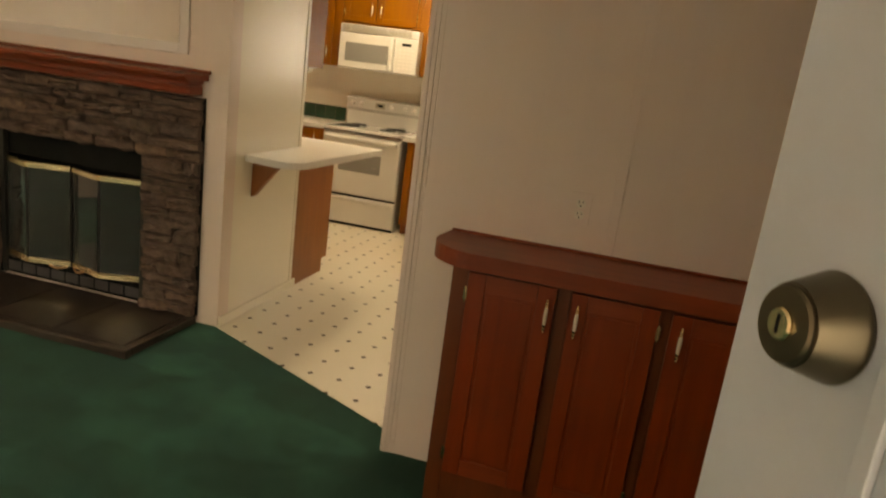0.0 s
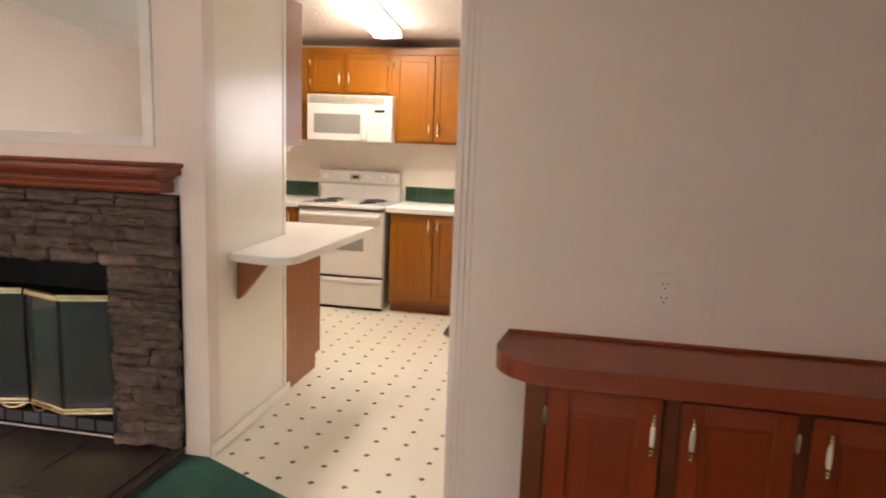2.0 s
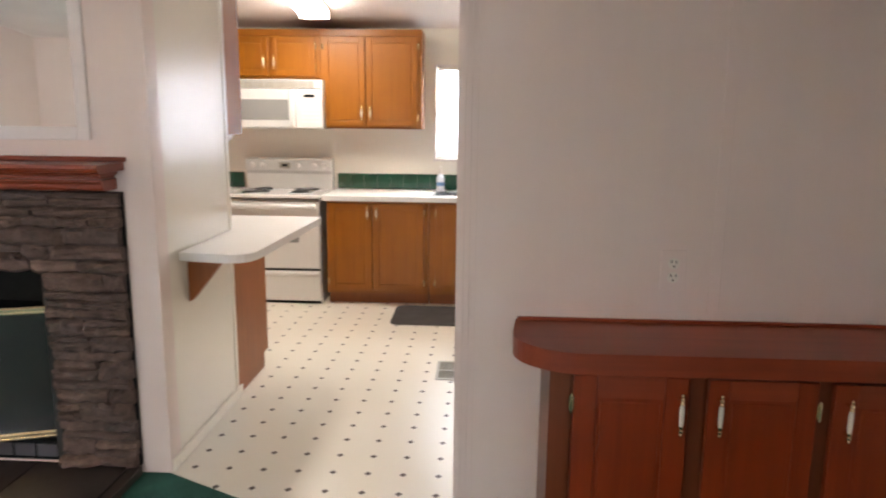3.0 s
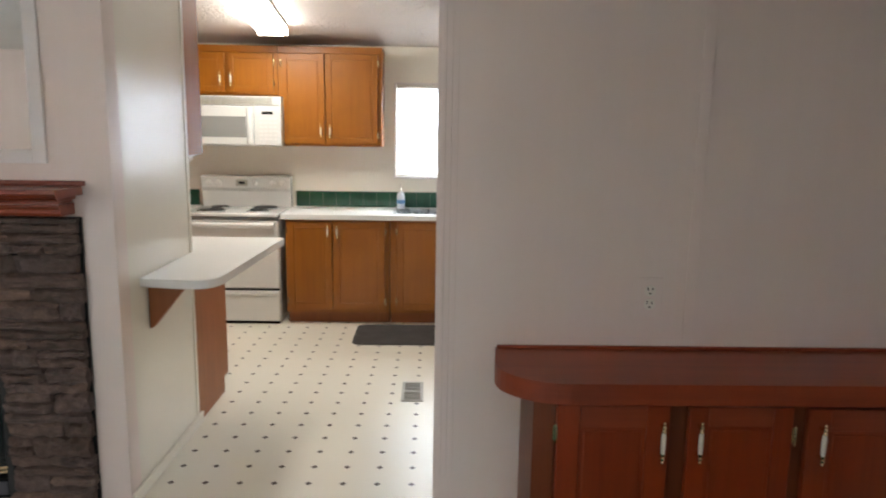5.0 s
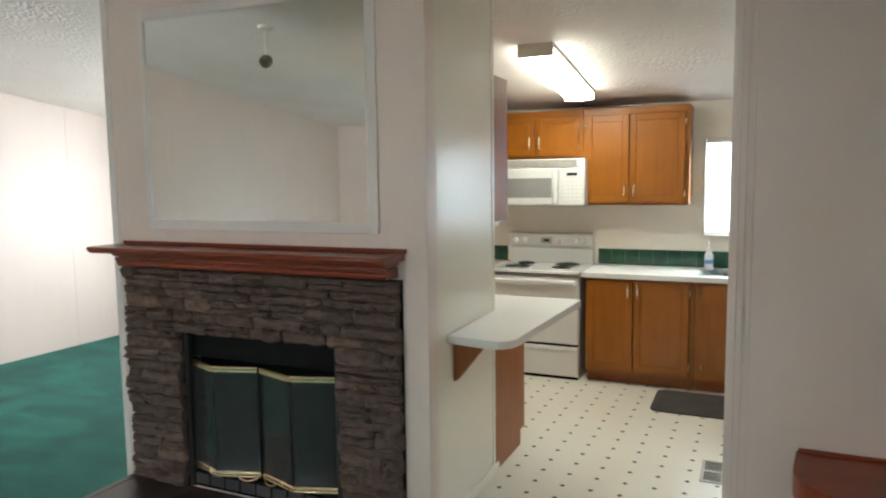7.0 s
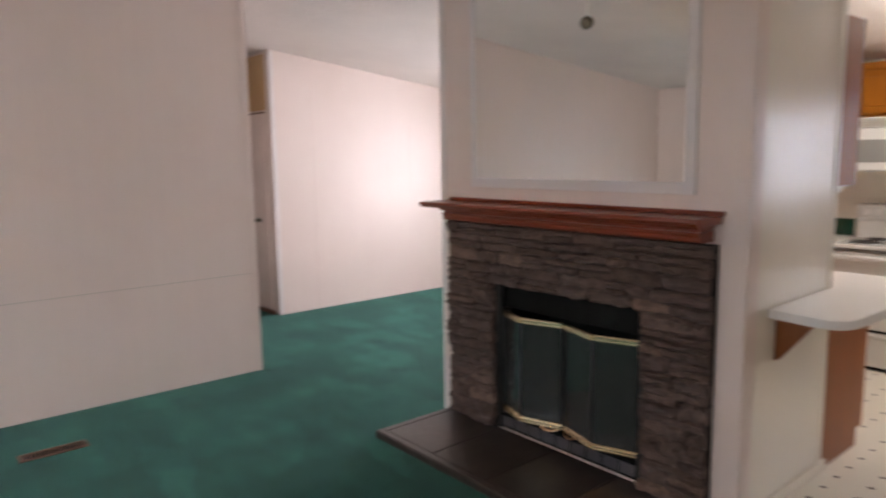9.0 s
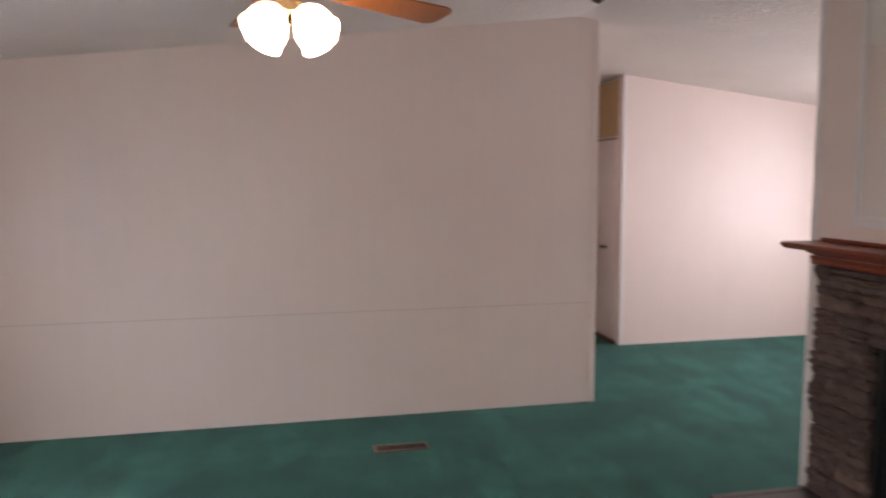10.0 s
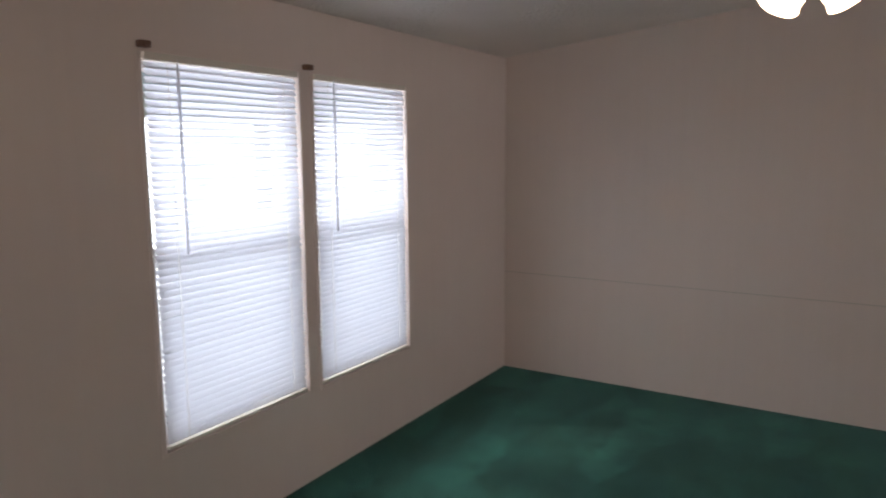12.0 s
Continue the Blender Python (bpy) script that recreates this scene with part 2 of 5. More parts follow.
M_WALL = wall_vinyl("pale_wall_vinyl", (0.738, 0.634, 0.578))
M_KWALL = plain("cream_kitchen_wall", (0.84, 0.80, 0.70), 0.27, vary=0.0, scale=1.0)
M_TRIMW = plain("white_painted_trim", (0.72, 0.68, 0.66), 0.4, vary=0.04)
M_CEIL = ceiling_texture("textured_ceiling", (0.80, 0.742, 0.69))
M_CARPET = carpet_material("green_carpet")
M_WOOD = wood("honey_cabinet_wood", (0.275, 0.084, 0.003), (0.35, 0.118, 0.0045), coat=0.08)
M_WOODH = wood("honey_cabinet_wood_across", (0.275, 0.084, 0.003), (0.35, 0.118, 0.0045), (1.6, 30, 30), coat=0.08)
M_PANELW = wood("veneer_end_panel", (0.25, 0.076, 0.016), (0.33, 0.108, 0.025), (30, 30, 1.2), 0.5, 0.0)
M_RED = wood("red_stained_wood", (0.19, 0.022, 0.002), (0.285, 0.038, 0.0035), coat=0.14)
M_REDH = wood("red_stained_wood_across", (0.205, 0.032, 0.0085), (0.30, 0.053, 0.0145), (1.4, 30, 30), 0.40, 0.10)
M_FRAME = wood("brown_face_frame_wood", (0.115, 0.025, 0.0065), (0.195, 0.045, 0.012), coat=0.1)
M_MANTEL = wood("dark_red_mantel_wood", (0.17, 0.024, 0.006), (0.24, 0.038, 0.0095), (1.4, 30, 30), 0.30, 0.35)
M_APPL = plain("white_enamel", (0.73, 0.73, 0.70), 0.22, vary=0.02, coat=0.4)
M_APPLG = plain("grey_oven_window", (0.28, 0.28, 0.27), 0.25, vary=0.05)
M_LAMIN = plain("white_laminate", (0.76, 0.75, 0.72), 0.33, vary=0.03, fine=200)
M_BLACK = plain("black_iron", (0.018, 0.019, 0.019), 0.45, vary=0.2)
# soot-black steel; also painted in as shade in joints and gaps
M_SOOT_SHADE = plain("soot_steel_and_shade_black", (0.006, 0.007, 0.007), 0.75, vary=0.3, spec=0.15)
M_BRASS = plain("polished_brass", (0.90, 0.74, 0.47), 0.25, 1.0, vary=0.08)
M_COPPER = plain("copper_pull", (0.62, 0.36, 0.20), 0.3, 1.0, vary=0.1)
M_NICKEL = plain("aged_nickel", (0.17, 0.145, 0.105), 0.33, 1.0, vary=0.15, fine=30)
M_STEEL = plain("brushed_steel", (0.55, 0.56, 0.57), 0.28, 1.0, vary=0.05)
M_PORC = plain("white_porcelain", (0.82, 0.78, 0.68), 0.15, vary=0.02, coat=0.5)
M_TILE = plain("glazed_green_tile", (0.006, 0.072, 0.038), 0.12, vary=0.25, scale=6, coat=0.5)
M_GROUT = plain("pale_grout", (0.11, 0.18, 0.14), 0.8)
M_SLATE = plain("dark_slate_tile", (0.043, 0.034, 0.030), 0.33, vary=0.28, scale=7, fine=40, relief=0.0008)
M_STONE = stone_material("stacked_ledge_stone")
M_MAT = plain("dark_rubber_mat", (0.055, 0.050, 0.047), 0.8, vary=0.2, fine=120, relief=0.002)
M_MIRROR = plain("silvered_mirror", (0.84, 0.84, 0.815), 0.015, 1.0, vary=0.0)
M_FGLASS, _nt, _b = nodes_of("smoked_fire_glass")
_nt.links.new(ramp(_nt, noise_tex(_nt, coords(_nt, (3, 3, 0.8)), 4.0, 4.0), [(0.30, (0.030, 0.034, 0.034)), (0.70, (0.044, 0.048, 0.047))]), _b.inputs["Base Color"])
_b.inputs["Roughness"].default_value, _b.inputs["IOR"].default_value = 0.04, 1.65
_tr, _mx = _nt.nodes.new("ShaderNodeBsdfTransparent"), _nt.nodes.new("ShaderNodeMixShader")
_tr.inputs[0].default_value, _mx.inputs[0].default_value = (0.50, 0.52, 0.51, 1), 0.88
_nt.links.new(_tr.outputs[0], _mx.inputs[1])
_nt.links.new(_b.outputs[0], _mx.inputs[2])
_nt.links.new(_mx.outputs[0], _nt.nodes["Material Output"].inputs[0])
M_PANE = glass_material("window_glass", (0.96, 0.98, 0.98))
M_SLAT = slat_material("white_blind_slat")
M_WAND = slat_material("clear_grey_wand")
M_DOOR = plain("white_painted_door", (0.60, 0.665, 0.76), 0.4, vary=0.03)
M_TUBE = emitter("fluorescent_diffuser", (1.0, 0.965, 0.90), 31.0)
M_SHADE = emitter("lit_frosted_shade", (1.0, 0.74, 0.50), 36.0)
M_BLADE = wood("oak_fan_blade", (0.28, 0.085, 0.016), (0.42, 0.15, 0.035), (2, 30, 30))
M_BRONZE = plain("brown_metal_register", (0.16, 0.085, 0.055), 0.5, 0.2, vary=0.15)
M_IVORY = plain("ivory_plastic", (0.72, 0.68, 0.60), 0.4, vary=0.03)
M_GREYMET = plain("pale_grey_metal", (0.40, 0.38, 0.32), 0.5, vary=0.05)
M_EXT = plain("pale_siding", (0.5, 0.5, 0.48), 0.7)
# blue-grey of light caught in the fireplace grille, as a colour
M_LIT_SLOT = plain("lit_slot_grey", (0.085, 0.085, 0.095), 0.45, 0.3, vary=0.15)
M_GRASS = plain("grass_ground", (0.06, 0.10, 0.03), 0.9, vary=0.4, scale=0.5)


# ---- building helpers ----
def box(bm, x0, x1, y0, y1, z0, z1, bevel=0.0, m=None):
    vs = [bm.verts.new((x, y, z)) for x in (x0, x1) for y in (y0, y1) for z in (z0, z1)]
    fs = [bm.faces.new([vs[i] for i in q]) for q in ((0, 1, 3, 2), (4, 6, 7, 5), (0, 4, 5, 1), (2, 3, 7, 6), (0, 2, 6, 4), (1, 5, 7, 3))]
    if bevel:
        es = list({e for f in fs for e in f.edges})
        r = bmesh.ops.bevel(bm, geom=es, offset=bevel, segments=2, profile=0.5, affect="EDGES", clamp_overlap=True)
        vs = list({v for f in r["faces"] for v in f.verts} | {v for v in vs if v.is_valid})
    if m is not None:
        bmesh.ops.transform(bm, matrix=m, verts=vs)
    return vs


def prism(bm, pts, a, b, axis="x", bevel=0.0):
    """Extrudes an outline from a to b along an axis. Outline pairs are (y, z), (x, z) or (x, y)."""
    def at(p, s):
        return {"x": (s, p[0], p[1]), "y": (p[0], s, p[1]), "z": (p[0], p[1], s)}[axis]
    lo = [bm.verts.new(at(p, a)) for p in pts]
    hi = [bm.verts.new(at(p, b)) for p in pts]
    fs = [bm.faces.new(lo), bm.faces.new(list(reversed(hi)))]
    n = len(pts)
    for i in range(n):
        fs.append(bm.faces.new((lo[i], hi[i], hi[(i + 1) % n], lo[(i + 1) % n])))
    if bevel:
        es = list({e for f in fs[:2] for e in f.edges})
        bmesh.ops.bevel(bm, geom=es, offset=bevel, segments=2, profile=0.5, affect="EDGES", clamp_overlap=True)
    return lo + hi


def lathe(bm, rings, m=None, seg=20):
    """Turns (radius, height) rings round z, then places them with m."""
    rows, made = [], []
    for r, z in rings:
        if r < 1e-5:
            row = [bm.verts.new((0, 0, z))]
        else:
            row = [bm.verts.new((r * math.cos(2 * math.pi * i / seg), r * math.sin(2 * math.pi * i / seg), z)) for i in range(seg)]
        rows.append(row)
        made += row
    for a, b in zip(rows, rows[1:]):
        for i in range(seg):
            j = (i + 1) % seg
            f = [a[i % len(a)], a[j % len(a)], b[j % len(b)], b[i % len(b)]]
            f = list(dict.fromkeys(f))
            if len(f) > 2:
                bm.faces.new(f)
    for row, flip in ((rows[0], True), (rows[-1], False)):
        if len(row) > 1:
            bm.faces.new(list(reversed(row)) if flip else row)
    if m is not None:
        bmesh.ops.transform(bm, matrix=m, verts=made)
    return made


def thing(name, at, label="", category="", group="", kind=""):
    ob = new(name)
    ob.location = at
    ob.empty_display_size = 0.1
    return tagged(ob, label, category, group, kind)


def origin(ob):
    p = Vector((0, 0, 0))
    while ob is not None:
        p += ob.location
        ob = ob.parent
    return p


def part(name, bm, material, parent=None, label="", category="", group="", kind="", smooth=False, at=None, second=None):
    """One mesh object. The bmesh is in world metres; at names its origin."""
    bmesh.ops.recalc_face_normals(bm, faces=bm.faces)
    o = Vector(at) if at is not None else (origin(parent) if parent else Vector((0, 0, 0)))
    bmesh.ops.translate(bm, verts=bm.verts, vec=-o)
    me = bpy.data.meshes.new(name)
    bm.to_mesh(me)
    bm.free()
    me.materials.append(material)
    if second:
        me.materials.append(second)
    if smooth:
        me.shade_smooth()
        me.set_sharp_from_angle(angle=radians(38))
    ob = new(name, me)
    if parent:
        ob.parent = parent
        ob.location = o - origin(parent)
    else:
        ob.location = o
    return tagged(ob, label, category, group, kind)


def boxpart(name, dims, material, parent=None, bevel=0.0, **kw):
    bm = bmesh.new()
    box(bm, *dims, bevel=bevel)
    return part(name, bm, material, parent, **kw)

# ---- large structure ----
def long_wall(name, x0, x1, y0, y1, holes, material, z_top=None):
    """A wall along x, with holes (xa, xb, za, zb) through it."""
    top = z_top if z_top else min(ceil_z(y0), ceil_z(y1)) + 0.01
    return cell_wall(name, "y", y0, y1, x0, x1, holes, material, lambda s: top)


def cross_wall(name, x0, x1, y0, y1, holes, material):
    """A wall along y, whose top follows the vault, with holes (ya, yb, za, zb)."""
    return cell_wall(name, "x", x0, x1, y0, y1, holes, material, lambda s: ceil_z(s) + 0.005)


def cell_wall(name, axis, t0, t1, s0, s1, holes, material, top):
    ss = sorted({s0, s1, *(h[i] for h in holes for i in (0, 1)), *([RIDGE_Y] if axis == "x" and s0 < RIDGE_Y < s1 else [])})
    zs = sorted({0.0, *(h[i] for h in holes for i in (2, 3))}) + [None]
    bm = bmesh.new()
    solid = {}
    for i in range(len(ss) - 1):
        for j in range(len(zs) - 1):
            sm, za, zb = (ss[i] + ss[i + 1]) / 2, zs[j], zs[j + 1]
            zm = (za + (zb if zb is not None else za + 0.2)) / 2
            solid[i, j] = not any(h[0] < sm < h[1] and h[2] < zm < h[3] for h in holes)

    def v(s, z, t):
        zz = z if z is not None else top(s)
        return bm.verts.new((t, s, zz) if axis == "x" else (s, t, zz))

    for (i, j), full in solid.items():
        if not full:
            continue
        a, b, za, zb = ss[i], ss[i + 1], zs[j], zs[j + 1]
        for t in (t0, t1):
            bm.faces.new((v(a, za, t), v(b, za, t), v(b, zb, t), v(a, zb, t)))
        for di, s in ((-1, a), (1, b)):
            if not solid.get((i + di, j), False):
                bm.faces.new((v(s, za, t0), v(s, za, t1), v(s, zb, t1), v(s, zb, t0)))
        for dj, z in ((-1, za), (1, zb)):
            if not solid.get((i, j + dj), False):
                bm.faces.new((v(a, z, t0), v(b, z, t0), v(b, z, t1), v(a, z, t1)))
    bmesh.ops.remove_doubles(bm, verts=bm.verts, dist=1e-5)
    return part(name, bm, material, kind="structure")


W1, W2 = (-1.280, -0.442), (-2.176, -1.378)
WZ = (0.478, 2.045)
KW, KWZ = (0.925, 1.85), (1.18, 1.965)
long_wall("wall_south", WEST - 1.7, EAST + 0.12, SOUTH - 0.12, SOUTH, [(*W1, *WZ), (*W2, *WZ)], M_WALL)
long_wall("wall_north_kitchen", CHIM_L, EAST + 0.12, NORTH, NORTH + 0.12, [(*KW, *KWZ)], M_KWALL)
long_wall("wall_north", -6.9, CHIM_L, NORTH, NORTH + 0.12, [(-3.7, -2.2, 0.75, 2.05)], M_WALL)
cross_wall("wall_east", EAST, EAST + 0.12, SOUTH, NORTH, [(-4.309, -3.449, 0.0, 2.03)], M_WALL)
cross_wall("wall_entry", 2.410, 2.530, SOUTH, -3.32, [(-4.309, -3.449, 0.0, 2.03)], M_WALL)
long_wall("wall_entry_return", 2.530, EAST, -3.42, -3.32, [], M_WALL, ceil_z(-3.42))
long_wall("wall_entry_side", 2.530, EAST, -4.42, -4.32, [], M_WALL, ceil_z(-4.42))
cross_wall("wall_west", WEST - 0.10, WEST, SOUTH, -0.50, [], M_WALL)
cross_wall("wall_hall", HALL_X - 0.10, HALL_X, HALL_Y, NORTH, [], M_WALL)
long_wall("wall_hall_end", -6.9, HALL_X - 0.10, HALL_Y, HALL_Y + 0.10, [], M_WALL, ceil_z(HALL_Y + 0.1))
long_wall("wall_hall_south", -6.9, WEST - 0.10, -0.60, -0.50, [], M_WALL, ceil_z(-0.5) - 0.01)
cross_wall("wall_hall_west", -7.0, -6.9, -0.60, NORTH, [], M_WALL)
long_wall("wall_buffet", BUFFET_X, EAST, BUFFET_Y, BUFFET_Y + 0.10, [], M_WALL, ceil_z(BUFFET_Y + 0.05))
# chimney block and the cream wall beside the kitchen
cross_wall("wall_kitchen_side", -0.10, 0.0, 0.10, CHIM_D, [], M_KWALL)
long_wall("wall_chimney", CHIM_L, 0.0, 0.0, 0.10, [(-1.42, -0.455, 0.04, 0.885)], M_WALL, ceil_z(0.1))
long_wall("wall_chimney_back", CHIM_L + 0.10, -0.10, CHIM_D - 0.10, CHIM_D, [], M_KWALL, ceil_z(CHIM_D))
cross_wall("wall_kitchen_west", CHIM_L, CHIM_L + 0.10, 0.10, NORTH, [], M_WALL)

bm = bmesh.new()
box(bm, -7.0, EAST + 0.12, SOUTH - 0.12, NORTH + 0.12, -0.12, 0.0)
part("floor", bm, M_CARPET, kind="structure", label="worn green cut-pile carpet")
M_VINYL = vinyl_material("cream_sheet_vinyl", 0.0811, 0.0508, 0.1528, 0.1558, -0.008)
bm = bmesh.new()
prism(bm, [(0.0, -0.005), (BUFFET_X, -0.62), (BUFFET_X, BUFFET_Y + 0.1), (EAST, BUFFET_Y + 0.1), (EAST, NORTH), (CHIM_L + 0.1, NORTH), (CHIM_L + 0.1, CHIM_D), (0.0, CHIM_D)], 0.0005, 0.004, "z")
part("floor_vinyl", bm, M_VINYL, kind="structure", label="cream sheet vinyl with small dark diamonds")

bm = bmesh.new()
for ya, yb in ((SOUTH - 0.12, RIDGE_Y), (RIDGE_Y, NORTH + 0.12)):
    prism(bm, [(ya, ceil_z(ya)), (yb, ceil_z(yb)), (yb, ceil_z(yb) + 0.1), (ya, ceil_z(ya) + 0.1)], -7.0, EAST + 0.12, "x")
part("ceiling", bm, M_CEIL, kind="structure", label="white textured vaulted ceiling")
bm = bmesh.new()
box(bm, -60, 60, -60, 60, -0.9, -0.8)
part("ground", bm, M_GRASS, kind="structure")
bm = bmesh.new()
box(bm, EAST + 0.125, EAST + 1.5, -4.6, -2.9, -0.8, -0.05)
part("door_landing", bm, M_EXT, kind="structure", label="plain landing outside the entry door")


def batten(name, x0, x1, y0, y1, z1, wall="y"):
    bm = bmesh.new()
    box(bm, x0, x1, y0, y1, 0.0, z1, 0.0015)
    part(name, bm, M_WALL, kind="structure")


batten("wall_batten", 1.952, 1.985, BUFFET_Y - 0.004, BUFFET_Y, ceil_z(BUFFET_Y) - 0.006)
for y in (0.93, 2.18):
    bm = bmesh.new()
    box(bm, HALL_X, HALL_X + 0.003, y - 0.02, y + 0.02, 0, ceil_z(y + .02) - 0.003, 0.001)
    part("wall_batten", bm, M_WALL, kind="structure")
# corner trims
bm = bmesh.new()
box(bm, BUFFET_X - 0.006, BUFFET_X + 0.032, BUFFET_Y - 0.006, BUFFET_Y + 0.0, 0, 2.77, 0.001)
box(bm, BUFFET_X - 0.006, BUFFET_X, BUFFET_Y, BUFFET_Y + 0.04, 0, 2.77, 0.001)
box(bm, BUFFET_X + 0.004, BUFFET_X + 0.016, BUFFET_Y - 0.0095, BUFFET_Y - 0.0055, 0, 2.77, 0.0015)
box(bm, BUFFET_X + 0.038, BUFFET_X + 0.050, BUFFET_Y - 0.003, BUFFET_Y, 0, 2.76, 0.001)
part("corner_trim", bm, M_WALL, kind="structure")
bm = bmesh.new()
box(bm, 0.0, 0.006, CHIM_D - 0.03, CHIM_D + 0.003, 0.0, 2.6, 0.001)
part("corner_trim", bm, M_KWALL, kind="structure")
bm = bmesh.new()
box(bm, CHIM_L - 0.006, CHIM_L + 0.035, -0.006, 0.0, 0, 2.69, 0.001)
box(bm, CHIM_L - 0.006, CHIM_L, 0.0, 0.035, 0, 2.69, 0.001)
part("corner_trim", bm, M_TRIMW, kind="structure")
bm = bmesh.new()
box(bm, HALL_X, HALL_X + 0.006, HALL_Y - 0.006, HALL_Y + 0.035, 0, 2.64, 0.001)
part("corner_trim", bm, M_TRIMW, kind="structure")
bm = bmesh.new()
box(bm, WEST, WEST + 0.006, -0.535, -0.494, 0, 2.76, 0.001)
part("corner_trim", bm, M_WALL, kind="structure")
# low joint that runs along the wall
bm = bmesh.new()
box(bm, WEST, WEST + 0.0018, SOUTH, -0.54, 0.7505, 0.7532)
part("wall_joint", bm, M_GREYMET, kind="structure")
bm = bmesh.new()
box(bm, 0.004, 0.016, 0.0, 0.88, 0.004, 0.06, 0.004)
part("baseboard", bm, M_KWALL, kind="structure")

# ---- doors and windows of the setting ----
def sash_window(name, x0, x1, z0, z1, y_out, side):
    """A white sash window in a wall along x. side: +1 where the room lies towards +y."""
    top = thing(name, ((x0 + x1) / 2, y_out, z0), kind="structure")
    a, b = sorted((y_out, y_out + side * 0.05))
    f = 0.035
    bm = bmesh.new()
    box(bm, x0, x1, a, b, z0, z0 + f, 0.003)
    box(bm, x0, x1, a, b, z1 - f, z1, 0.003)
    box(bm, x0, x0 + f, a, b, z0 + f, z1 - f, 0.003)
    box(bm, x1 - f, x1, a, b, z0 + f, z1 - f, 0.003)
    part("window_frame", bm, M_TRIMW, top)
    zm = (z0 + z1) / 2
    for za, zb, off in ((z0 + f, zm, 0.030), (zm, z1 - f, 0.012)):
        c, d = sorted((y_out + side * off, y_out + side * (off + 0.016)))
        bm = bmesh.new()
        box(bm, x0 + f, x1 - f, c, d, za, za + 0.03, 0.002)
        box(bm, x0 + f, x1 - f, c, d, zb - 0.03, zb, 0.002)
        box(bm, x0 + f, x0 + f + 0.025, c, d, za + 0.03, zb - 0.03, 0.002)
        box(bm, x1 - f - 0.025, x1 - f, c, d, za + 0.03, zb - 0.03, 0.002)
        s = part("sash", bm, M_TRIMW, top)
        bm = bmesh.new()
        m = (c + d) / 2
        box(bm, x0 + f + 0.02, x1 - f - 0.02, m - 0.002, m + 0.002, za + 0.025, zb - 0.025)
        pane = part("pane", bm, M_PANE, s)
        pane.visible_shadow = False
    return top


def insect_screen(x0, x1, z0, z1, y, parent):
    bm = bmesh.new()
    box(bm, x0 + 0.03, x1 - 0.03, y - 0.001, y + 0.001, z0 + 0.03, z1)
    ob = part("insect_screen", bm, M_SCREEN, parent)
    return ob


M_SCREEN, _nt, _b = nodes_of("grey_insect_screen")
_tr, _mx = _nt.nodes.new("ShaderNodeBsdfTransparent"), _nt.nodes.new("ShaderNodeMixShader")
_b.inputs["Base Color"].default_value, _mx.inputs[0].default_value = (0.25, 0.26, 0.27, 1), 0.30
_nt.links.new(_tr.outputs[0], _mx.inputs[1])
_nt.links.new(_b.outputs[0], _mx.inputs[2])
_nt.links.new(_mx.outputs[0], _nt.nodes["Material Output"].inputs[0])

w1 = sash_window("window_1", *W1, *WZ, SOUTH - 0.115, 1)
w2 = sash_window("window_2", *W2, *WZ, SOUTH - 0.115, 1)
for w, span in ((w1, W1), (w2, W2)):
    insect_screen(*span, WZ[0], 1.27, SOUTH - 0.112, w)
w3 = sash_window("window_3", *KW, *KWZ, NORTH + 0.115, -1)
w4 = sash_window("window_4", -3.7, -2.2, 0.75, 2.05, NORTH + 0.115, -1)

slat_mesh = {}


def blind(x0, x1, z0, z1, y, wand=True, pitch=0.0285, group="window blinds", side=1, label=""):
    top = thing("window_blind", ((x0 + x1) / 2, y, z1), label, "blind", group)
    boxpart("headrail", (x0, x1, y - 0.014, y + 0.014, z1 - 0.028, z1), M_IVORY, top, 0.003)
    width = round(x1 - x0, 3)
    if width not in slat_mesh:
        bm = bmesh.new()
        tilt, n = radians(58) * side, 4
        rows = []
        for i in range(n + 1):
            u = (i / n - 0.5) * 0.030
            lift = 0.0022 * (1 - (2 * i / n - 1) ** 2)
            rows.append((u * math.cos(tilt) - lift * math.sin(tilt), -u * math.sin(tilt) + lift * math.cos(tilt)))
        pts = rows + [(p[0] + 0.0002, p[1] + 0.0006) for p in reversed(rows)]
        prism(bm, pts, -width / 2 + 0.004, width / 2 - 0.004, "x")
        bmesh.ops.recalc_face_normals(bm, faces=bm.faces)
        me = bpy.data.meshes.new("slat")
        bm.to_mesh(me)
        bm.free()
        me.materials.append(M_SLAT)
        slat_mesh[width] = me
    z = z1 - 0.045
    rnd = random.Random(round(x0 * 1000))
    while z > z0 + 0.03:
        s = new("slat", slat_mesh[width])
        s.parent = top
        s.location = (rnd.uniform(-0.0015, 0.0015), 0, z - z1 + rnd.uniform(-0.0012, 0.0012))
        s.rotation_euler = (rnd.uniform(-0.05, 0.05), 0, 0)
        z -= pitch
    boxpart("bottom_rail", (x0 + 0.003, x1 - 0.003, y - 0.012, y + 0.012, z0 + 0.004, z0 + 0.018), M_IVORY, top, 0.003)
    for fx in (0.12, 0.88):
        x = x0 + (x1 - x0) * fx
        boxpart("ladder_cord", (x - 0.001, x + 0.001, y + side * 0.0145 - 0.0006, y + side * 0.0145 + 0.0006, z0 + 0.018, z1 - 0.028), M_IVORY, top)
    if wand:
        x = x1 - (x1 - x0) * 0.17
        bm = bmesh.new()
        lathe(bm, [(0.006, -0.76), (0.0072, -0.74), (0.0062, -0.73), (0.0062, -0.03), (0.002, 0.0)], Matrix.Translation((x, y + side * 0.022, z1 - 0.02)), 8)
        part("tilt_wand", bm, M_WAND, top, smooth=True)
    return top


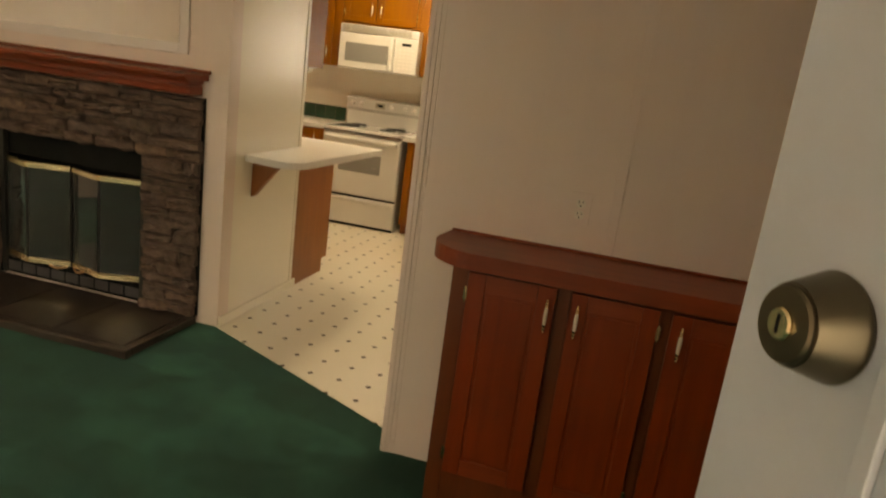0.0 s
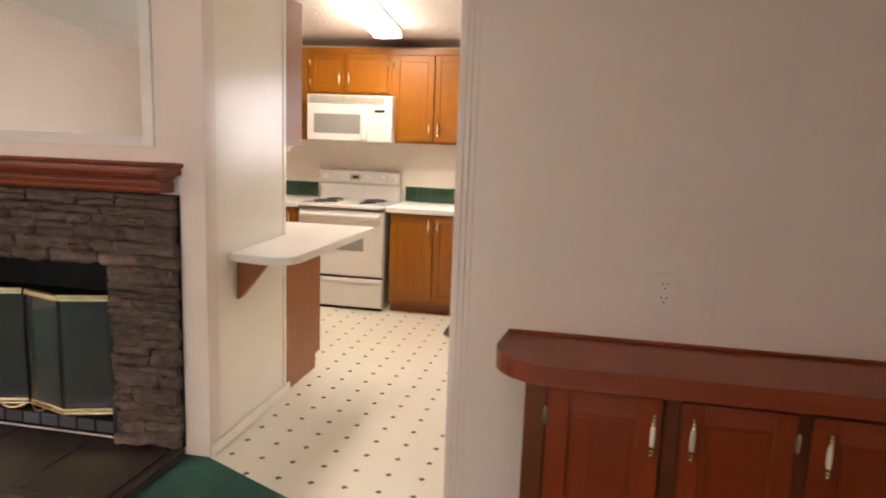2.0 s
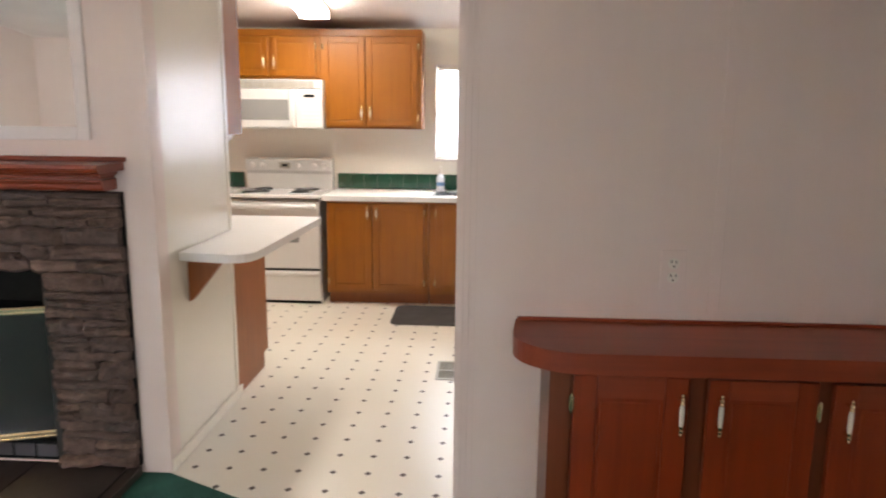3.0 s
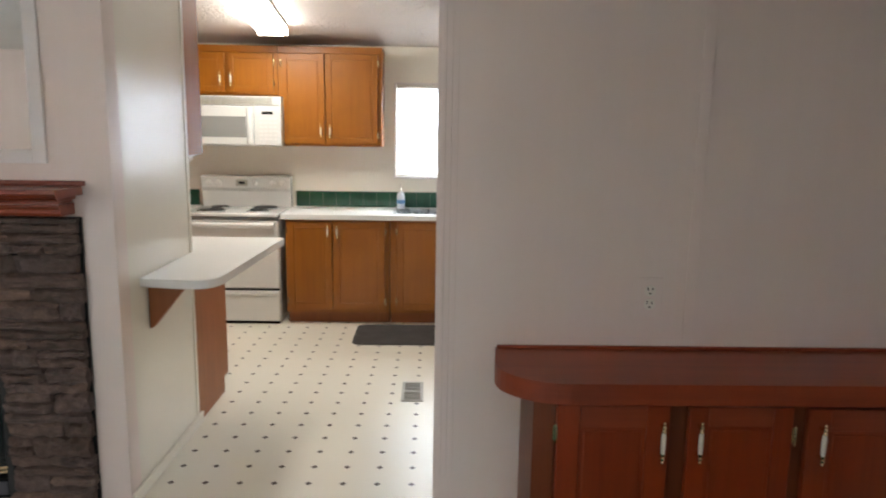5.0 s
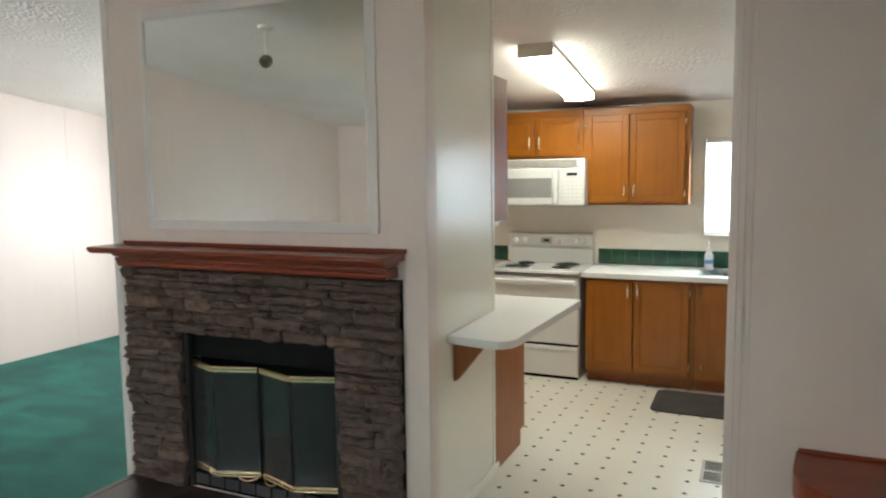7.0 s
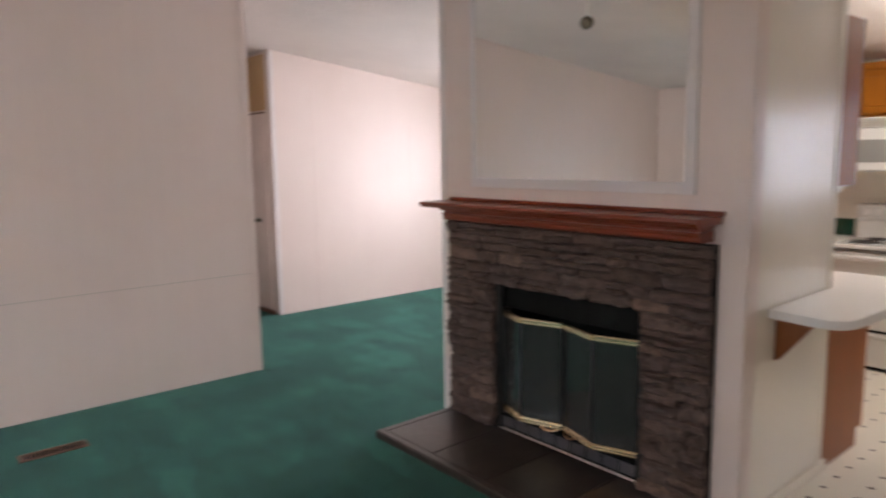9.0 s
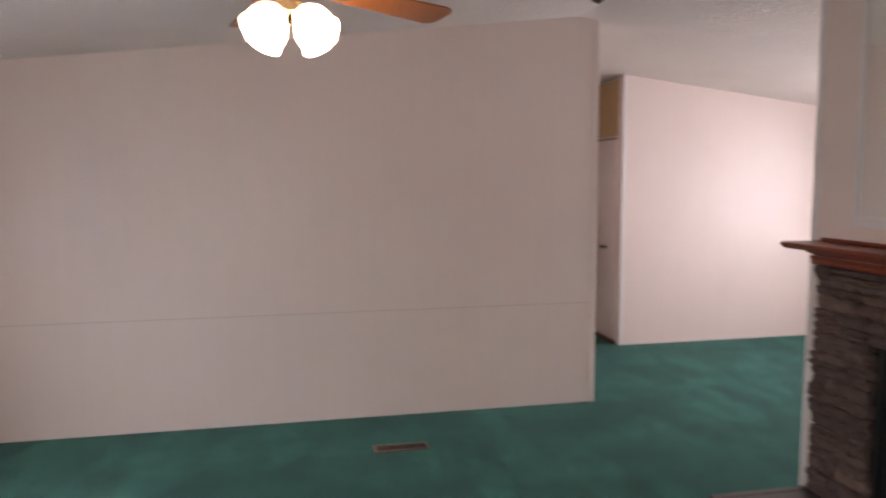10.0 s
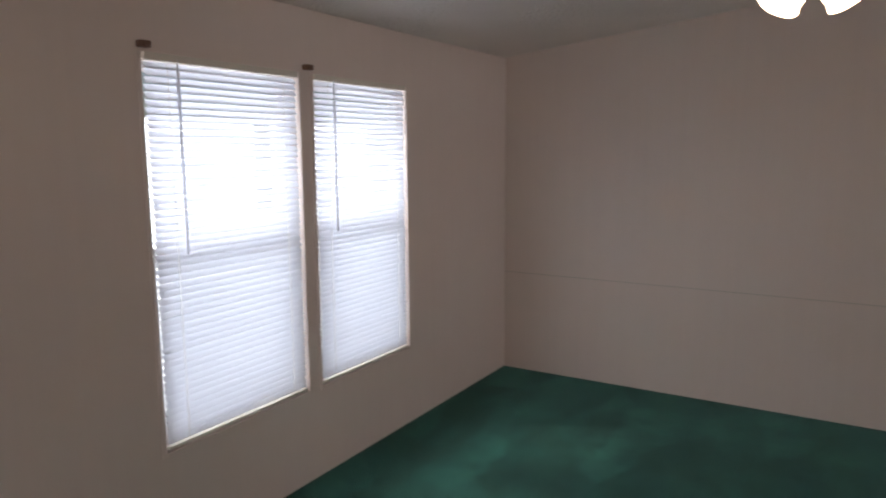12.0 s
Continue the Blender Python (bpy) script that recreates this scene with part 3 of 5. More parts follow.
blind(W1[0] + 0.008, W1[1] - 0.016, WZ[0], WZ[1], SOUTH - 0.012, label="closed white horizontal slat blind glowing with daylight")
blind(W2[0] + 0.008, W2[1] - 0.014, WZ[0], WZ[1], SOUTH - 0.012, label="closed white horizontal slat blind glowing with daylight")
blind(KW[0] + 0.008, KW[1] - 0.008, KWZ[0], KWZ[1], NORTH + 0.014, False, side=-1, group="", label="white slat blind over the kitchen sink window")
bm = bmesh.new()
for x0, x1 in (W1, W2):
    for x in (x0, x1):
        s = 1 if x == x0 else -1
        box(bm, *sorted((x, x - s * 0.018)), SOUTH, SOUTH + 0.005, WZ[0] - 0.018, WZ[1] + 0.018, 0.0015)
    box(bm, x0, x1, SOUTH, SOUTH + 0.005, WZ[1], WZ[1] + 0.018, 0.0015)
    box(bm, x0, x1, SOUTH, SOUTH + 0.007, WZ[0] - 0.018, WZ[0], 0.0015)
part("window_trim", bm, M_WALL, kind="structure")
for x in (W1[1] - 0.005, W2[1] + 0.05):
    bm = bmesh.new()
    box(bm, x - 0.022, x + 0.022, SOUTH, SOUTH + 0.035, WZ[1] + 0.010, WZ[1] + 0.036, 0.004)
    lathe(bm, [(0.007, 0.0), (0.009, 0.004), (0.009, 0.012), (0.0, 0.014)], pose(x, SOUTH + 0.035, WZ[1] + 0.023, -90), 10)
    part("curtain_bracket", bm, M_BRONZE, label="small brown metal curtain bracket on the wall", category="bracket", group="curtain brackets")
bm = bmesh.new()
box(bm, KW[0] - 0.02, KW[1] + 0.02, NORTH - 0.02, NORTH, KWZ[0] - 0.02, KWZ[0], 0.003)
box(bm, KW[0] - 0.014, KW[0], NORTH - 0.006, NORTH, KWZ[0], KWZ[1] + 0.014, 0.002)
box(bm, KW[0], KW[1], NORTH - 0.006, NORTH, KWZ[1], KWZ[1] + 0.014, 0.002)
part("window_trim", bm, M_TRIMW, kind="structure")

# entry door: the leaf stands open into the room, hinged on the east wall
hinge, swing = Vector((2.427, -3.4225, 0)), 114.0
door = thing("door_1", hinge, kind="structure")
L, T, H = 0.86, 0.042, 2.01
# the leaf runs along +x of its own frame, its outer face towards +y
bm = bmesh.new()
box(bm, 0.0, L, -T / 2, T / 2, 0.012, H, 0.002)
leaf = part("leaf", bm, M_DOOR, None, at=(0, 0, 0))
leaf.parent = door
kids = [leaf]
for (xa, xb, za, zb) in ((0.13, 0.39, 1.12, 1.86), (0.47, 0.73, 1.12, 1.86), (0.13, 0.39, 0.22, 0.98), (0.47, 0.73, 0.22, 0.98)):
    for s in (-1, 1):
        bm = bmesh.new()
        y = s * T / 2
        for k, (inset, h) in enumerate(((0.0, 0.006), (0.022, 0.003))):
            i0, i1 = inset, inset + 0.012
            ya, yb = sorted((y, y + s * h))
            box(bm, xa + i0, xb - i0, ya, yb, za + i0, za + i1, 0.001)
            box(bm, xa + i0, xb - i0, ya, yb, zb - i1, zb - i0, 0.001)
            box(bm, xa + i0, xa + i1, ya, yb, za + i1, zb - i1, 0.001)
            box(bm, xb - i1, xb - i0, ya, yb, za + i1, zb - i1, 0.001)
        ya, yb = sorted((y, y + s * 0.0045))
        box(bm, xa + 0.042, xb - 0.042, ya, yb, za + 0.042, zb - 0.042, 0.004)
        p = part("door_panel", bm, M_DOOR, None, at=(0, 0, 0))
        p.parent = leaf
LOCK_Z = 1.376
bm = bmesh.new()
lathe(bm, [(0.0, -0.001), (0.031, 0.0), (0.0325, 0.003), (0.0315, 0.006), (0.0245, 0.027), (0.0240, 0.0285), (0.0225, 0.0285), (0.0228, 0.0305), (0.0215, 0.0325), (0.0, 0.0325)], pose(L - 0.086, T / 2, LOCK_Z, -90), 48)
lock = part("deadbolt_lock", bm, M_NICKEL, None, smooth=True, at=(0, 0, 0))
lock.parent = door
bm = bmesh.new()
lathe(bm, [(0.0, 0.0320), (0.0090, 0.0320), (0.0095, 0.0340), (0.0085, 0.0355), (0.0, 0.0355)], pose(L - 0.086, T / 2, LOCK_Z, -90), 24)
plug = part("key_cylinder", bm, M_BRASS, None, "worn brass key cylinder", smooth=True, at=(0, 0, 0))
plug.parent = lock
bm = bmesh.new()
box(bm, L - 0.0872, L - 0.0848, T / 2 + 0.0352, T / 2 + 0.0359, LOCK_Z - 0.0055, LOCK_Z + 0.0055)
slot = part("key_slot", bm, M_SOOT_SHADE, None, at=(0, 0, 0))
slot.parent = lock
bm = bmesh.new()
lathe(bm, [(0.031, 0.0), (0.032, 0.004), (0.026, 0.012), (0.012, 0.016), (0.011, 0.035), (0.022, 0.045), (0.027, 0.056), (0.024, 0.068), (0.0, 0.072)], pose(L - 0.086, T / 2, 0.93, -90), 28)
kn = part("door_knob", bm, M_NICKEL, None, smooth=True, at=(0, 0, 0))
kn.parent = door
for z in (0.22, 1.0, 1.80):
    bm = bmesh.new()
    lathe(bm, [(0.006, -0.045), (0.006, 0.045), (0.0, 0.048)], Matrix.Translation((-0.002, -T / 2 - 0.004, z)), 10)
    h = part("hinge", bm, M_NICKEL, None, smooth=True, at=(0, 0, 0))
    h.parent = door
door.rotation_euler = (0, 0, radians(swing))
bm = bmesh.new()
box(bm, 2.398, 2.410, -4.369, -4.309, 0, 2.09, 0.003)
box(bm, 2.398, 2.410, -3.449, -3.424, 0, 2.09, 0.003)
box(bm, 2.398, 2.410, -4.309, -3.449, 2.03, 2.09, 0.003)
part("door_trim", bm, M_TRIMW, kind="structure")

# tan that stands in for warm lamplight high in the hall
M_HALL_GLOW = plain("tan_hall_glow", (0.52, 0.34, 0.17), 0.5)
# hall door beyond the far corner
hd = thing("door_2", (-5.62, HALL_Y, 0), kind="structure")
boxpart("leaf", (-6.05, -5.22, HALL_Y - 0.012, HALL_Y - 0.001, 0.03, 2.03), M_WALL, hd, 0.002)
bm = bmesh.new()
box(bm, -6.08, -5.19, HALL_Y - 0.014, HALL_Y - 0.003, 2.045, 2.060, 0.002)
part("head_trim", bm, M_BRONZE, hd)
# added panel: the orange glow over the door is put into its colour
boxpart("transom_panel", (-6.05, HALL_X - 0.10, HALL_Y - 0.010, HALL_Y - 0.001, 2.075, 2.62), M_HALL_GLOW, hd, 0.002)
bm = bmesh.new()
lathe(bm, [(0.024, 0), (0.024, 0.006), (0.010, 0.012), (0.010, 0.03), (0.024, 0.042), (0.018, 0.058), (0.0, 0.06)], pose(-5.40, HALL_Y - 0.012, 0.96, 90), 18)
part("door_knob", bm, M_NICKEL, hd, smooth=True)
boxpart("hall_step", (-5.60, -5.13, HALL_Y - 0.05, HALL_Y - 0.016, 0.0, 0.035), M_BRONZE, None, 0.004, kind="structure")

# ---- fireplace ----
fp = thing("fireplace", (-0.95, -0.05, 0), "gas fireplace faced in stacked brown stone with brass-trimmed folding glass doors", "fireplace")
OX0, OX1, OZ0, OZ1 = -1.42, -0.455, 0.045, 0.885
SX0, SX1, SZ1 = -1.800, -0.118, 1.215
# near-black sheet behind the stones, standing in for shade in their joints
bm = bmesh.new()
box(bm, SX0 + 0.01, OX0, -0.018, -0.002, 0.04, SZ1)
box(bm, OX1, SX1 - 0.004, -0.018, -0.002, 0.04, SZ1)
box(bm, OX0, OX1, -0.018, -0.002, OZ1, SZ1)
part("mortar_backing", bm, M_SOOT_SHADE, fp, "near-black recessed backing that puts shade between the stones")
bm = bmesh.new()
y1 = 0.42
box(bm, OX0 - 0.01, OX1 + 0.01, y1, y1 + 0.01, OZ0, OZ1 + 0.05)
box(bm, OX0 - 0.012, OX0, 0.0, y1, OZ0, OZ1 + 0.05)
box(bm, OX1, OX1 + 0.012, 0.0, y1, OZ0, OZ1 + 0.05)
box(bm, OX0, OX1, 0.0, y1, OZ1 + 0.0, OZ1 + 0.012)
box(bm, OX0, OX1, 0.0, y1, OZ0 - 0.003, OZ0 + 0.012)
part("firebox", bm, M_SOOT_SHADE, fp, "soot-black steel firebox")
bm = bmesh.new()
for za, zb in ((0.745, OZ1),):
    box(bm, OX0 + 0.003, OX1 - 0.003, 0.030, 0.040, za, zb, 0.002)
part("upper_hood", bm, M_SOOT_SHADE, fp, "black steel hood panel over the doors")
for x in (OX0 + 0.002, OX1 - 0.030):
    boxpart("side_frame", (x, x + 0.028, -0.022, 0.012, OZ0, OZ1 - 0.005), M_BLACK, fp, 0.002)
# blue-grey plates paint the lit slots of the black bottom grille
for i in range(9):
    xa = OX0 + 0.035 + i * 0.100
    boxpart("grille_bar", (xa, xa + 0.088, -0.012, 0.0, 0.062, 0.118), M_LIT_SLOT, fp, 0.002)
boxpart("grille_rail", (OX0 + 0.03, OX1 - 0.03, -0.006, 0.004, 0.050, 0.135), M_SOOT_SHADE, fp, 0.002)
# four folding leaves in two pairs; the pairs fold out towards the room
zt, zb0 = 0.735, 0.160
xs = [-1.386, -1.180, -0.950, -0.940, -0.702, -0.486]
leaves = ((xs[0], 0.004, xs[1], -0.072), (xs[1], -0.072, xs[2], -0.002), (xs[3], 0.002, xs[4], -0.075), (xs[4], -0.075, xs[5], -0.004))
for xa, ya, xb, yb in leaves:
    d = Vector((xb - xa, yb - ya, 0))
    w, ang = d.length, math.atan2(d.y, d.x)
    m = Matrix.Translation((xa, ya, 0)) @ Matrix.Rotation(ang, 4, "Z")
    lf = thing("glass_door", (xa, ya, zb0))
    lf.parent = fp
    lf.location = Vector((xa, ya, zb0)) - origin(fp)
    for nm, z0, z1 in (("top_trim", zt - 0.028, zt), ("bottom_trim", zb0, zb0 + 0.028)):
        bm = bmesh.new()
        prism(bm, [(-0.012, z0), (-0.012, z0 + 0.006), (-0.0105, z0 + 0.008), (-0.0105, z1 - 0.007), (-0.004, z1), (0.009, z1), (0.009, z0)], 0.002, w - 0.002, "x")
        bmesh.ops.transform(bm, matrix=m, verts=bm.verts)
        part(nm, bm, M_BRASS, lf, "polished brass door trim")
    bm = bmesh.new()
    box(bm, 0.006, w - 0.006, -0.0025, 0.0025, zb0 + 0.026, zt - 0.026, m=m)
    part("pane", bm, M_FGLASS, lf, "smoked green-grey glass pane").visible_shadow = False
    for x in (0.001, w - 0.007):
        bm = bmesh.new()
        box(bm, x, x + 0.006, -0.006, 0.006, zb0 + 0.028, zt - 0.028, 0.001, m=m)
        part("stile", bm, M_BLACK, lf)

# small curved pulls under the bottom trims, either side of the middle
for lf, x0, x1, y0, y1 in ((leaves[1], -1.060, -0.965, -0.047, -0.018), (leaves[2], -0.925, -0.835, -0.016, -0.045)):
    bm = bmesh.new()
    n, k = 12, 8
    rows = []
    for i in range(n + 1):
        u = i / n
        c = Vector((x0 + (x1 - x0) * u, y0 + (y1 - y0) * u - 0.012 * math.sin(math.pi * u), zb0 - 0.002 - 0.010 * math.sin(math.pi * u)))
        rows.append([bm.verts.new((c.x, c.y + 0.0055 * math.cos(2 * math.pi * j / k), c.z + 0.0055 * math.sin(2 * math.pi * j / k))) for j in range(k)])
    for ra, rb in zip(rows, rows[1:]):
        for j in range(k):
            bm.faces.new((ra[j], ra[(j + 1) % k], rb[(j + 1) % k], rb[j]))
    bm.faces.new(rows[0])
    bm.faces.new(list(reversed(rows[-1])))
    part("door_pull", bm, M_COPPER, fp, "curved copper-coloured door pull", smooth=True)

# hearth: slate tiles on a low slab with a bevelled rim
HX0, HX1, HY0 = -1.845, -0.118, -0.575
hearth = thing("hearth", (-0.98, -0.28, 0), "low fireplace hearth of dark slate tiles set in the carpet", "hearth")
bm = bmesh.new()
box(bm, HX0 + 0.02, HX1 - 0.02, HY0 + 0.02, -0.0025, 0.0, 0.034, 0.003)
part("hearth_slab", bm, M_SOOT_SHADE, hearth)
bm = bmesh.new()
prism(bm, [(HY0, 0.0), (HY0, 0.034), (HY0 + 0.006, 0.041), (HY0 + 0.045, 0.041), (HY0 + 0.045, 0.0)], HX0, HX1, "x")
part("front_rim", bm, M_SLATE, hearth)
for xa, xb in ((HX0, HX0 + 0.045), (HX1 - 0.045, HX1)):
    boxpart("side_rim", (xa, xb, HY0 + 0.046, -0.020, 0.0, 0.041), M_SLATE, hearth, 0.004)
cols = 4
step = (HX1 - HX0 - 0.10) / cols
for i in range(cols):
    for ya, yb in ((HY0 + 0.050, -0.022),):
        boxpart("tile", (HX0 + 0.05 + i * step, HX0 + 0.05 + (i + 1) * step - 0.005, ya, yb, 0.034, 0.0405), M_SLATE, hearth, 0.0015)

# mantel shelf
mt = thing("mantel_shelf", (-0.98, 0.0, 1.22), "red-brown stained wooden mantel shelf with stepped mouldings", "mantel")
MX0, MX1 = -1.875, -0.112
bm = bmesh.new()
prism(bm, [(-0.001, 1.334), (-0.196, 1.334), (-0.202, 1.330), (-0.203, 1.318), (-0.198, 1.313), (-0.192, 1.311), (-0.189, 1.304), (-0.181, 1.301), (-0.001, 1.301)], MX0, MX1, "x", 0.002)
part("shelf_board", bm, M_MANTEL, mt)
boxpart("back_cleat", (MX0 + 0.055, MX1 + 0.012, -0.018, -0.0005, 1.3345, 1.354), M_MANTEL, mt, 0.003)
profiles = (
    (0.100, 0.028, [(-0.001, 1.284), (-0.128, 1.284), (-0.133, 1.288), (-0.135, 1.2945), (-0.130, 1.3005), (-0.001, 1.3005)]),
    (0.112, 0.040, [(-0.001, 1.272), (-0.104, 1.272), (-0.104, 1.2835), (-0.001, 1.2835)]),
    (0.106, 0.034, [(-0.001, 1.226), (-0.096, 1.226), (-0.104, 1.230), (-0.108, 1.240), (-0.108, 1.250), (-0.112, 1.258), (-0.119, 1.264), (-0.119, 1.2715), (-0.001, 1.2715)]),
)
for left, right, pts in profiles:
    bm = bmesh.new()
    prism(bm, pts, MX0 + left, MX1 - right, "x", 0.0015)
    part("moulding", bm, M_MANTEL, mt)

# framed mirror on the chimney
mr = thing("framed_mirror", (-0.93, 0, 1.42), "large wall mirror in a pale painted flat frame", "mirror")
GX0, GX1, GZ0, GZ1 = -1.598, -0.285, 1.470, 2.485
bm = bmesh.new()
box(bm, GX0 - 0.004, GX1 + 0.004, -0.006, -0.0015, GZ0 - 0.004, GZ1 + 0.004)
part("glass", bm, M_MIRROR, mr, "silvered mirror glass")
fw = 0.052
for nm, d in (("frame_side", (GX0 - 0.03, GX0, GZ0 - fw, GZ1 + fw)), ("frame_side", (GX1, GX1 + fw, GZ0 - fw, GZ1 + fw)),
              ("frame_rail", (GX0, GX1, GZ0 - fw, GZ0)), ("frame_rail", (GX0, GX1, GZ1, GZ1 + fw))):
    boxpart(nm, (d[0], d[1], -0.015, -0.001, d[2], d[3]), M_TRIMW, mr, 0.003)

# ---- low wall cabinet ----
def cabinet_door(parent, x0, x1, z0, z1, y, mat, mat_h, rail=0.055, hinge_side=0, handle=None, handle_z=None, faces=-1):
    """A framed door with a raised field, facing -y; y is its front."""
    d = thing("door", ((x0 + x1) / 2, y, z0))
    d.parent = parent
    d.location = Vector(((x0 + x1) / 2, y, z0)) - origin(parent)
    t = 0.019
    for a, b in ((x0, x0 + rail), (x1 - rail, x1)):
        boxpart("stile", (a, b, y, y + t, z0, z1), mat, d, 0.003)
    for a, b in ((z0, z0 + rail), (z1 - rail, z1)):
        boxpart("rail", (x0 + rail, x1 - rail, y + 0.0005, y + t, a, b), mat_h, d, 0.002)
    bm = bmesh.new()
    box(bm, x0 + rail, x1 - rail, y + 0.0055, y + t - 0.002, z0 + rail, z1 - rail)
    box(bm, x0 + rail + 0.010, x1 - rail - 0.010, y + 0.003, y + 0.008, z0 + rail + 0.010, z1 - rail - 0.010, 0.004)
    part("panel", bm, mat, d)
    if handle is not None:
        hz = handle_z
        bm = bmesh.new()
        for s in (-1, 1):
            lathe(bm, [(0.0, 0.058), (0.003, 0.056), (0.0045, 0.052), (0.003, 0.048), (0.006, 0.045), (0.0065, 0.040), (0.004, 0.037), (0.006, 0.033), (0.006, 0.028)],
                  Matrix.Translation((handle, y - 0.024, hz)) @ Matrix.Scale(s, 4, (0, 0, 1)), 12)
            lathe(bm, [(0.0035, 0.0), (0.0035, 0.024)], pose(handle, y, hz + s * 0.038, 90), 8)
        count = len(bm.faces)
        lathe(bm, [(0.0048, -0.030), (0.0064, -0.015), (0.0066, 0.0), (0.0064, 0.015), (0.0048, 0.030)], Matrix.Translation((handle, y - 0.024, hz)), 14)
        bm.faces.ensure_lookup_table()
        for f in bm.faces[count:]:
            f.material_index = 1
        part("handle", bm, M_BRASS, d, "brass pull with a white porcelain grip", smooth=True, second=M_PORC)
    if hinge_side:
        x = x0 - 0.004 if hinge_side < 0 else x1 + 0.004
        for z in (z0 + 0.075, z1 - 0.075):
            bm = bmesh.new()
            lathe(bm, [(0.0, -0.029), (0.0026, -0.026), (0.0032, -0.022), (0.0032, 0.022), (0.0026, 0.026), (0.0, 0.029)], Matrix.Translation((x, y - 0.003, z)), 10)
            box(bm, x - 0.006, x + 0.006, y + 0.0005, y + 0.003, z - 0.020, z + 0.020)
            part("hinge", bm, M_BRASS, d, "small brass hinge", smooth=True)
    return d


bc = thing("wall_cabinet", (2.04, BUFFET_Y, 0), "low red-brown stained wall cabinet with three panelled doors", "cabinet")
CX0, CX1, CY = 1.490, 2.556, -1.000
bm = bmesh.new()
box(bm, CX0, CX1, CY + 0.003, BUFFET_Y - 0.005, 0.0, 0.892, 0.002)
part("body", bm, M_FRAME, bc)
for x0, x1 in ((CX0 - 0.001, 1.544), (1.842, 1.882), (2.161, 2.191), (2.490, CX1 + 0.001)):
    boxpart("face_stile", (x0, x1, CY - 0.001, CY + 0.003, 0.0, 0.892), M_FRAME, bc, 0.001)
cabinet_door(bc, 1.548, 1.838, 0.145, 0.880, CY - 0.020, M_RED, M_REDH, 0.060, -1, 1.815, 0.790)
cabinet_door(bc, 1.886, 2.157, 0.145, 0.876, CY - 0.020, M_RED, M_REDH, 0.052, 1, 1.911, 0.790)
cabinet_door(bc, 2.195, 2.486, 0.145, 0.872, CY - 0.020, M_RED, M_REDH, 0.060, 1, 2.226, 0.786)
# top with clipped and rounded front corners
def rounded_outline(pts, radii, n=5):
    out = []
    for i, (p, r) in enumerate(zip(pts, radii)):
        if not r:
            out.append(p)
            continue
        p, a, b = Vector(p), Vector(pts[i - 1]), Vector(pts[(i + 1) % len(pts)])
        u, v = (a - p).normalized(), (b - p).normalized()
        half = math.acos(max(-1, min(1, u.dot(v)))) / 2
        s = p + u * (r / math.tan(half))
        e = p + v * (r / math.tan(half))
        for k in range(n + 1):
            t = k / n
            q = (1 - t) ** 2 * s + 2 * t * (1 - t) * p + t * t * e
            out.append((q.x, q.y))
    return out


bm = bmesh.new()
TOPF = -1.052
outline = rounded_outline([(1.412, BUFFET_Y - 0.005), (1.392, -0.945), (1.490, TOPF), (2.595, TOPF), (2.668, -0.960), (2.686, BUFFET_Y - 0.005)], [0, 0.14, 0.19, 0.14, 0.12, 0])
prism(bm, outline, 0.893, 0.948, "z", bevel=0.005)
part("cabinet_top", bm, M_REDH, bc, "thick red-brown top with clipped rounded corners")
boxpart("back_lip", (1.416, 2.684, BUFFET_Y - 0.017, BUFFET_Y - 0.0055, 0.948, 0.957), M_REDH, bc, 0.002)


def outlet(x, y, z, ny=-1):
    o = thing("wall_outlet", (x, y, z), "ivory duplex wall outlet above the low cabinet", "outlet")
    bm = bmesh.new()
    box(bm, x - 0.036, x + 0.036, y - 0.005, y, z - 0.058, z + 0.058, 0.002)
    part("cover_plate", bm, M_WALL, o)
    for dz in (-0.02, 0.02):
        bm = bmesh.new()
        lathe(bm, [(0.0165, 0.0), (0.0165, 0.0015), (0.0, 0.002)], pose(x, y - 0.005, z + dz, 90), 20)
        s = part("socket", bm, M_IVORY, o)
        bm = bmesh.new()
        box(bm, x - 0.008, x - 0.0055, y - 0.0078, y - 0.0068, z + dz + 0.001, z + dz + 0.010)
        box(bm, x + 0.0055, x + 0.008, y - 0.0078, y - 0.0068, z + dz + 0.001, z + dz + 0.009)
        lathe(bm, [(0.0028, 0.0), (0.0, 0.001)], pose(x, y - 0.007, z + dz - 0.008, 90), 10)
        part("slots", bm, M_SOOT_SHADE, s)


outlet(1.850, BUFFET_Y, 1.100)

# ---- kitchen ----
BF, BW = 2.800, NORTH


def base_unit(name, x0, x1, doors, label, top=0.864, toe=0.10):
    c = thing(name, ((x0 + x1) / 2, BF, 0), label, "cabinet", "kitchen base cabinets")
    boxpart("body", (x0, x1, BF + 0.0205, BW, toe, top), M_WOOD, c, 0.002)
    boxpart("toe_kick", (x0 + 0.002, x1 - 0.002, BF + 0.075, BW, 0.004, toe - 0.001), M_PANELW, c)
    edges = [x0] + [v for d in doors for v in d[:2]] + [x1]
    for a, b in zip(edges[::2], edges[1::2]):
        if b - a > 0.008:
            boxpart("face_stile", (a, b, BF + 0.010, BF + 0.020, toe, 0.864), M_WOOD, c, 0.0015)
    for za, zb in ((toe, 0.140), (0.842, 0.864)):
        boxpart("face_rail", (x0 + 0.0005, x1 - 0.0005, BF + 0.011, BF + 0.020, za, zb), M_WOODH, c, 0.0015)
    for xa, xb, hx, hs in doors:
        cabinet_door(c, xa + 0.002, xb - 0.002, 0.128, 0.850, BF - 0.012, M_WOOD, M_WOODH, 0.052, hs, hx, 0.768)
    return c


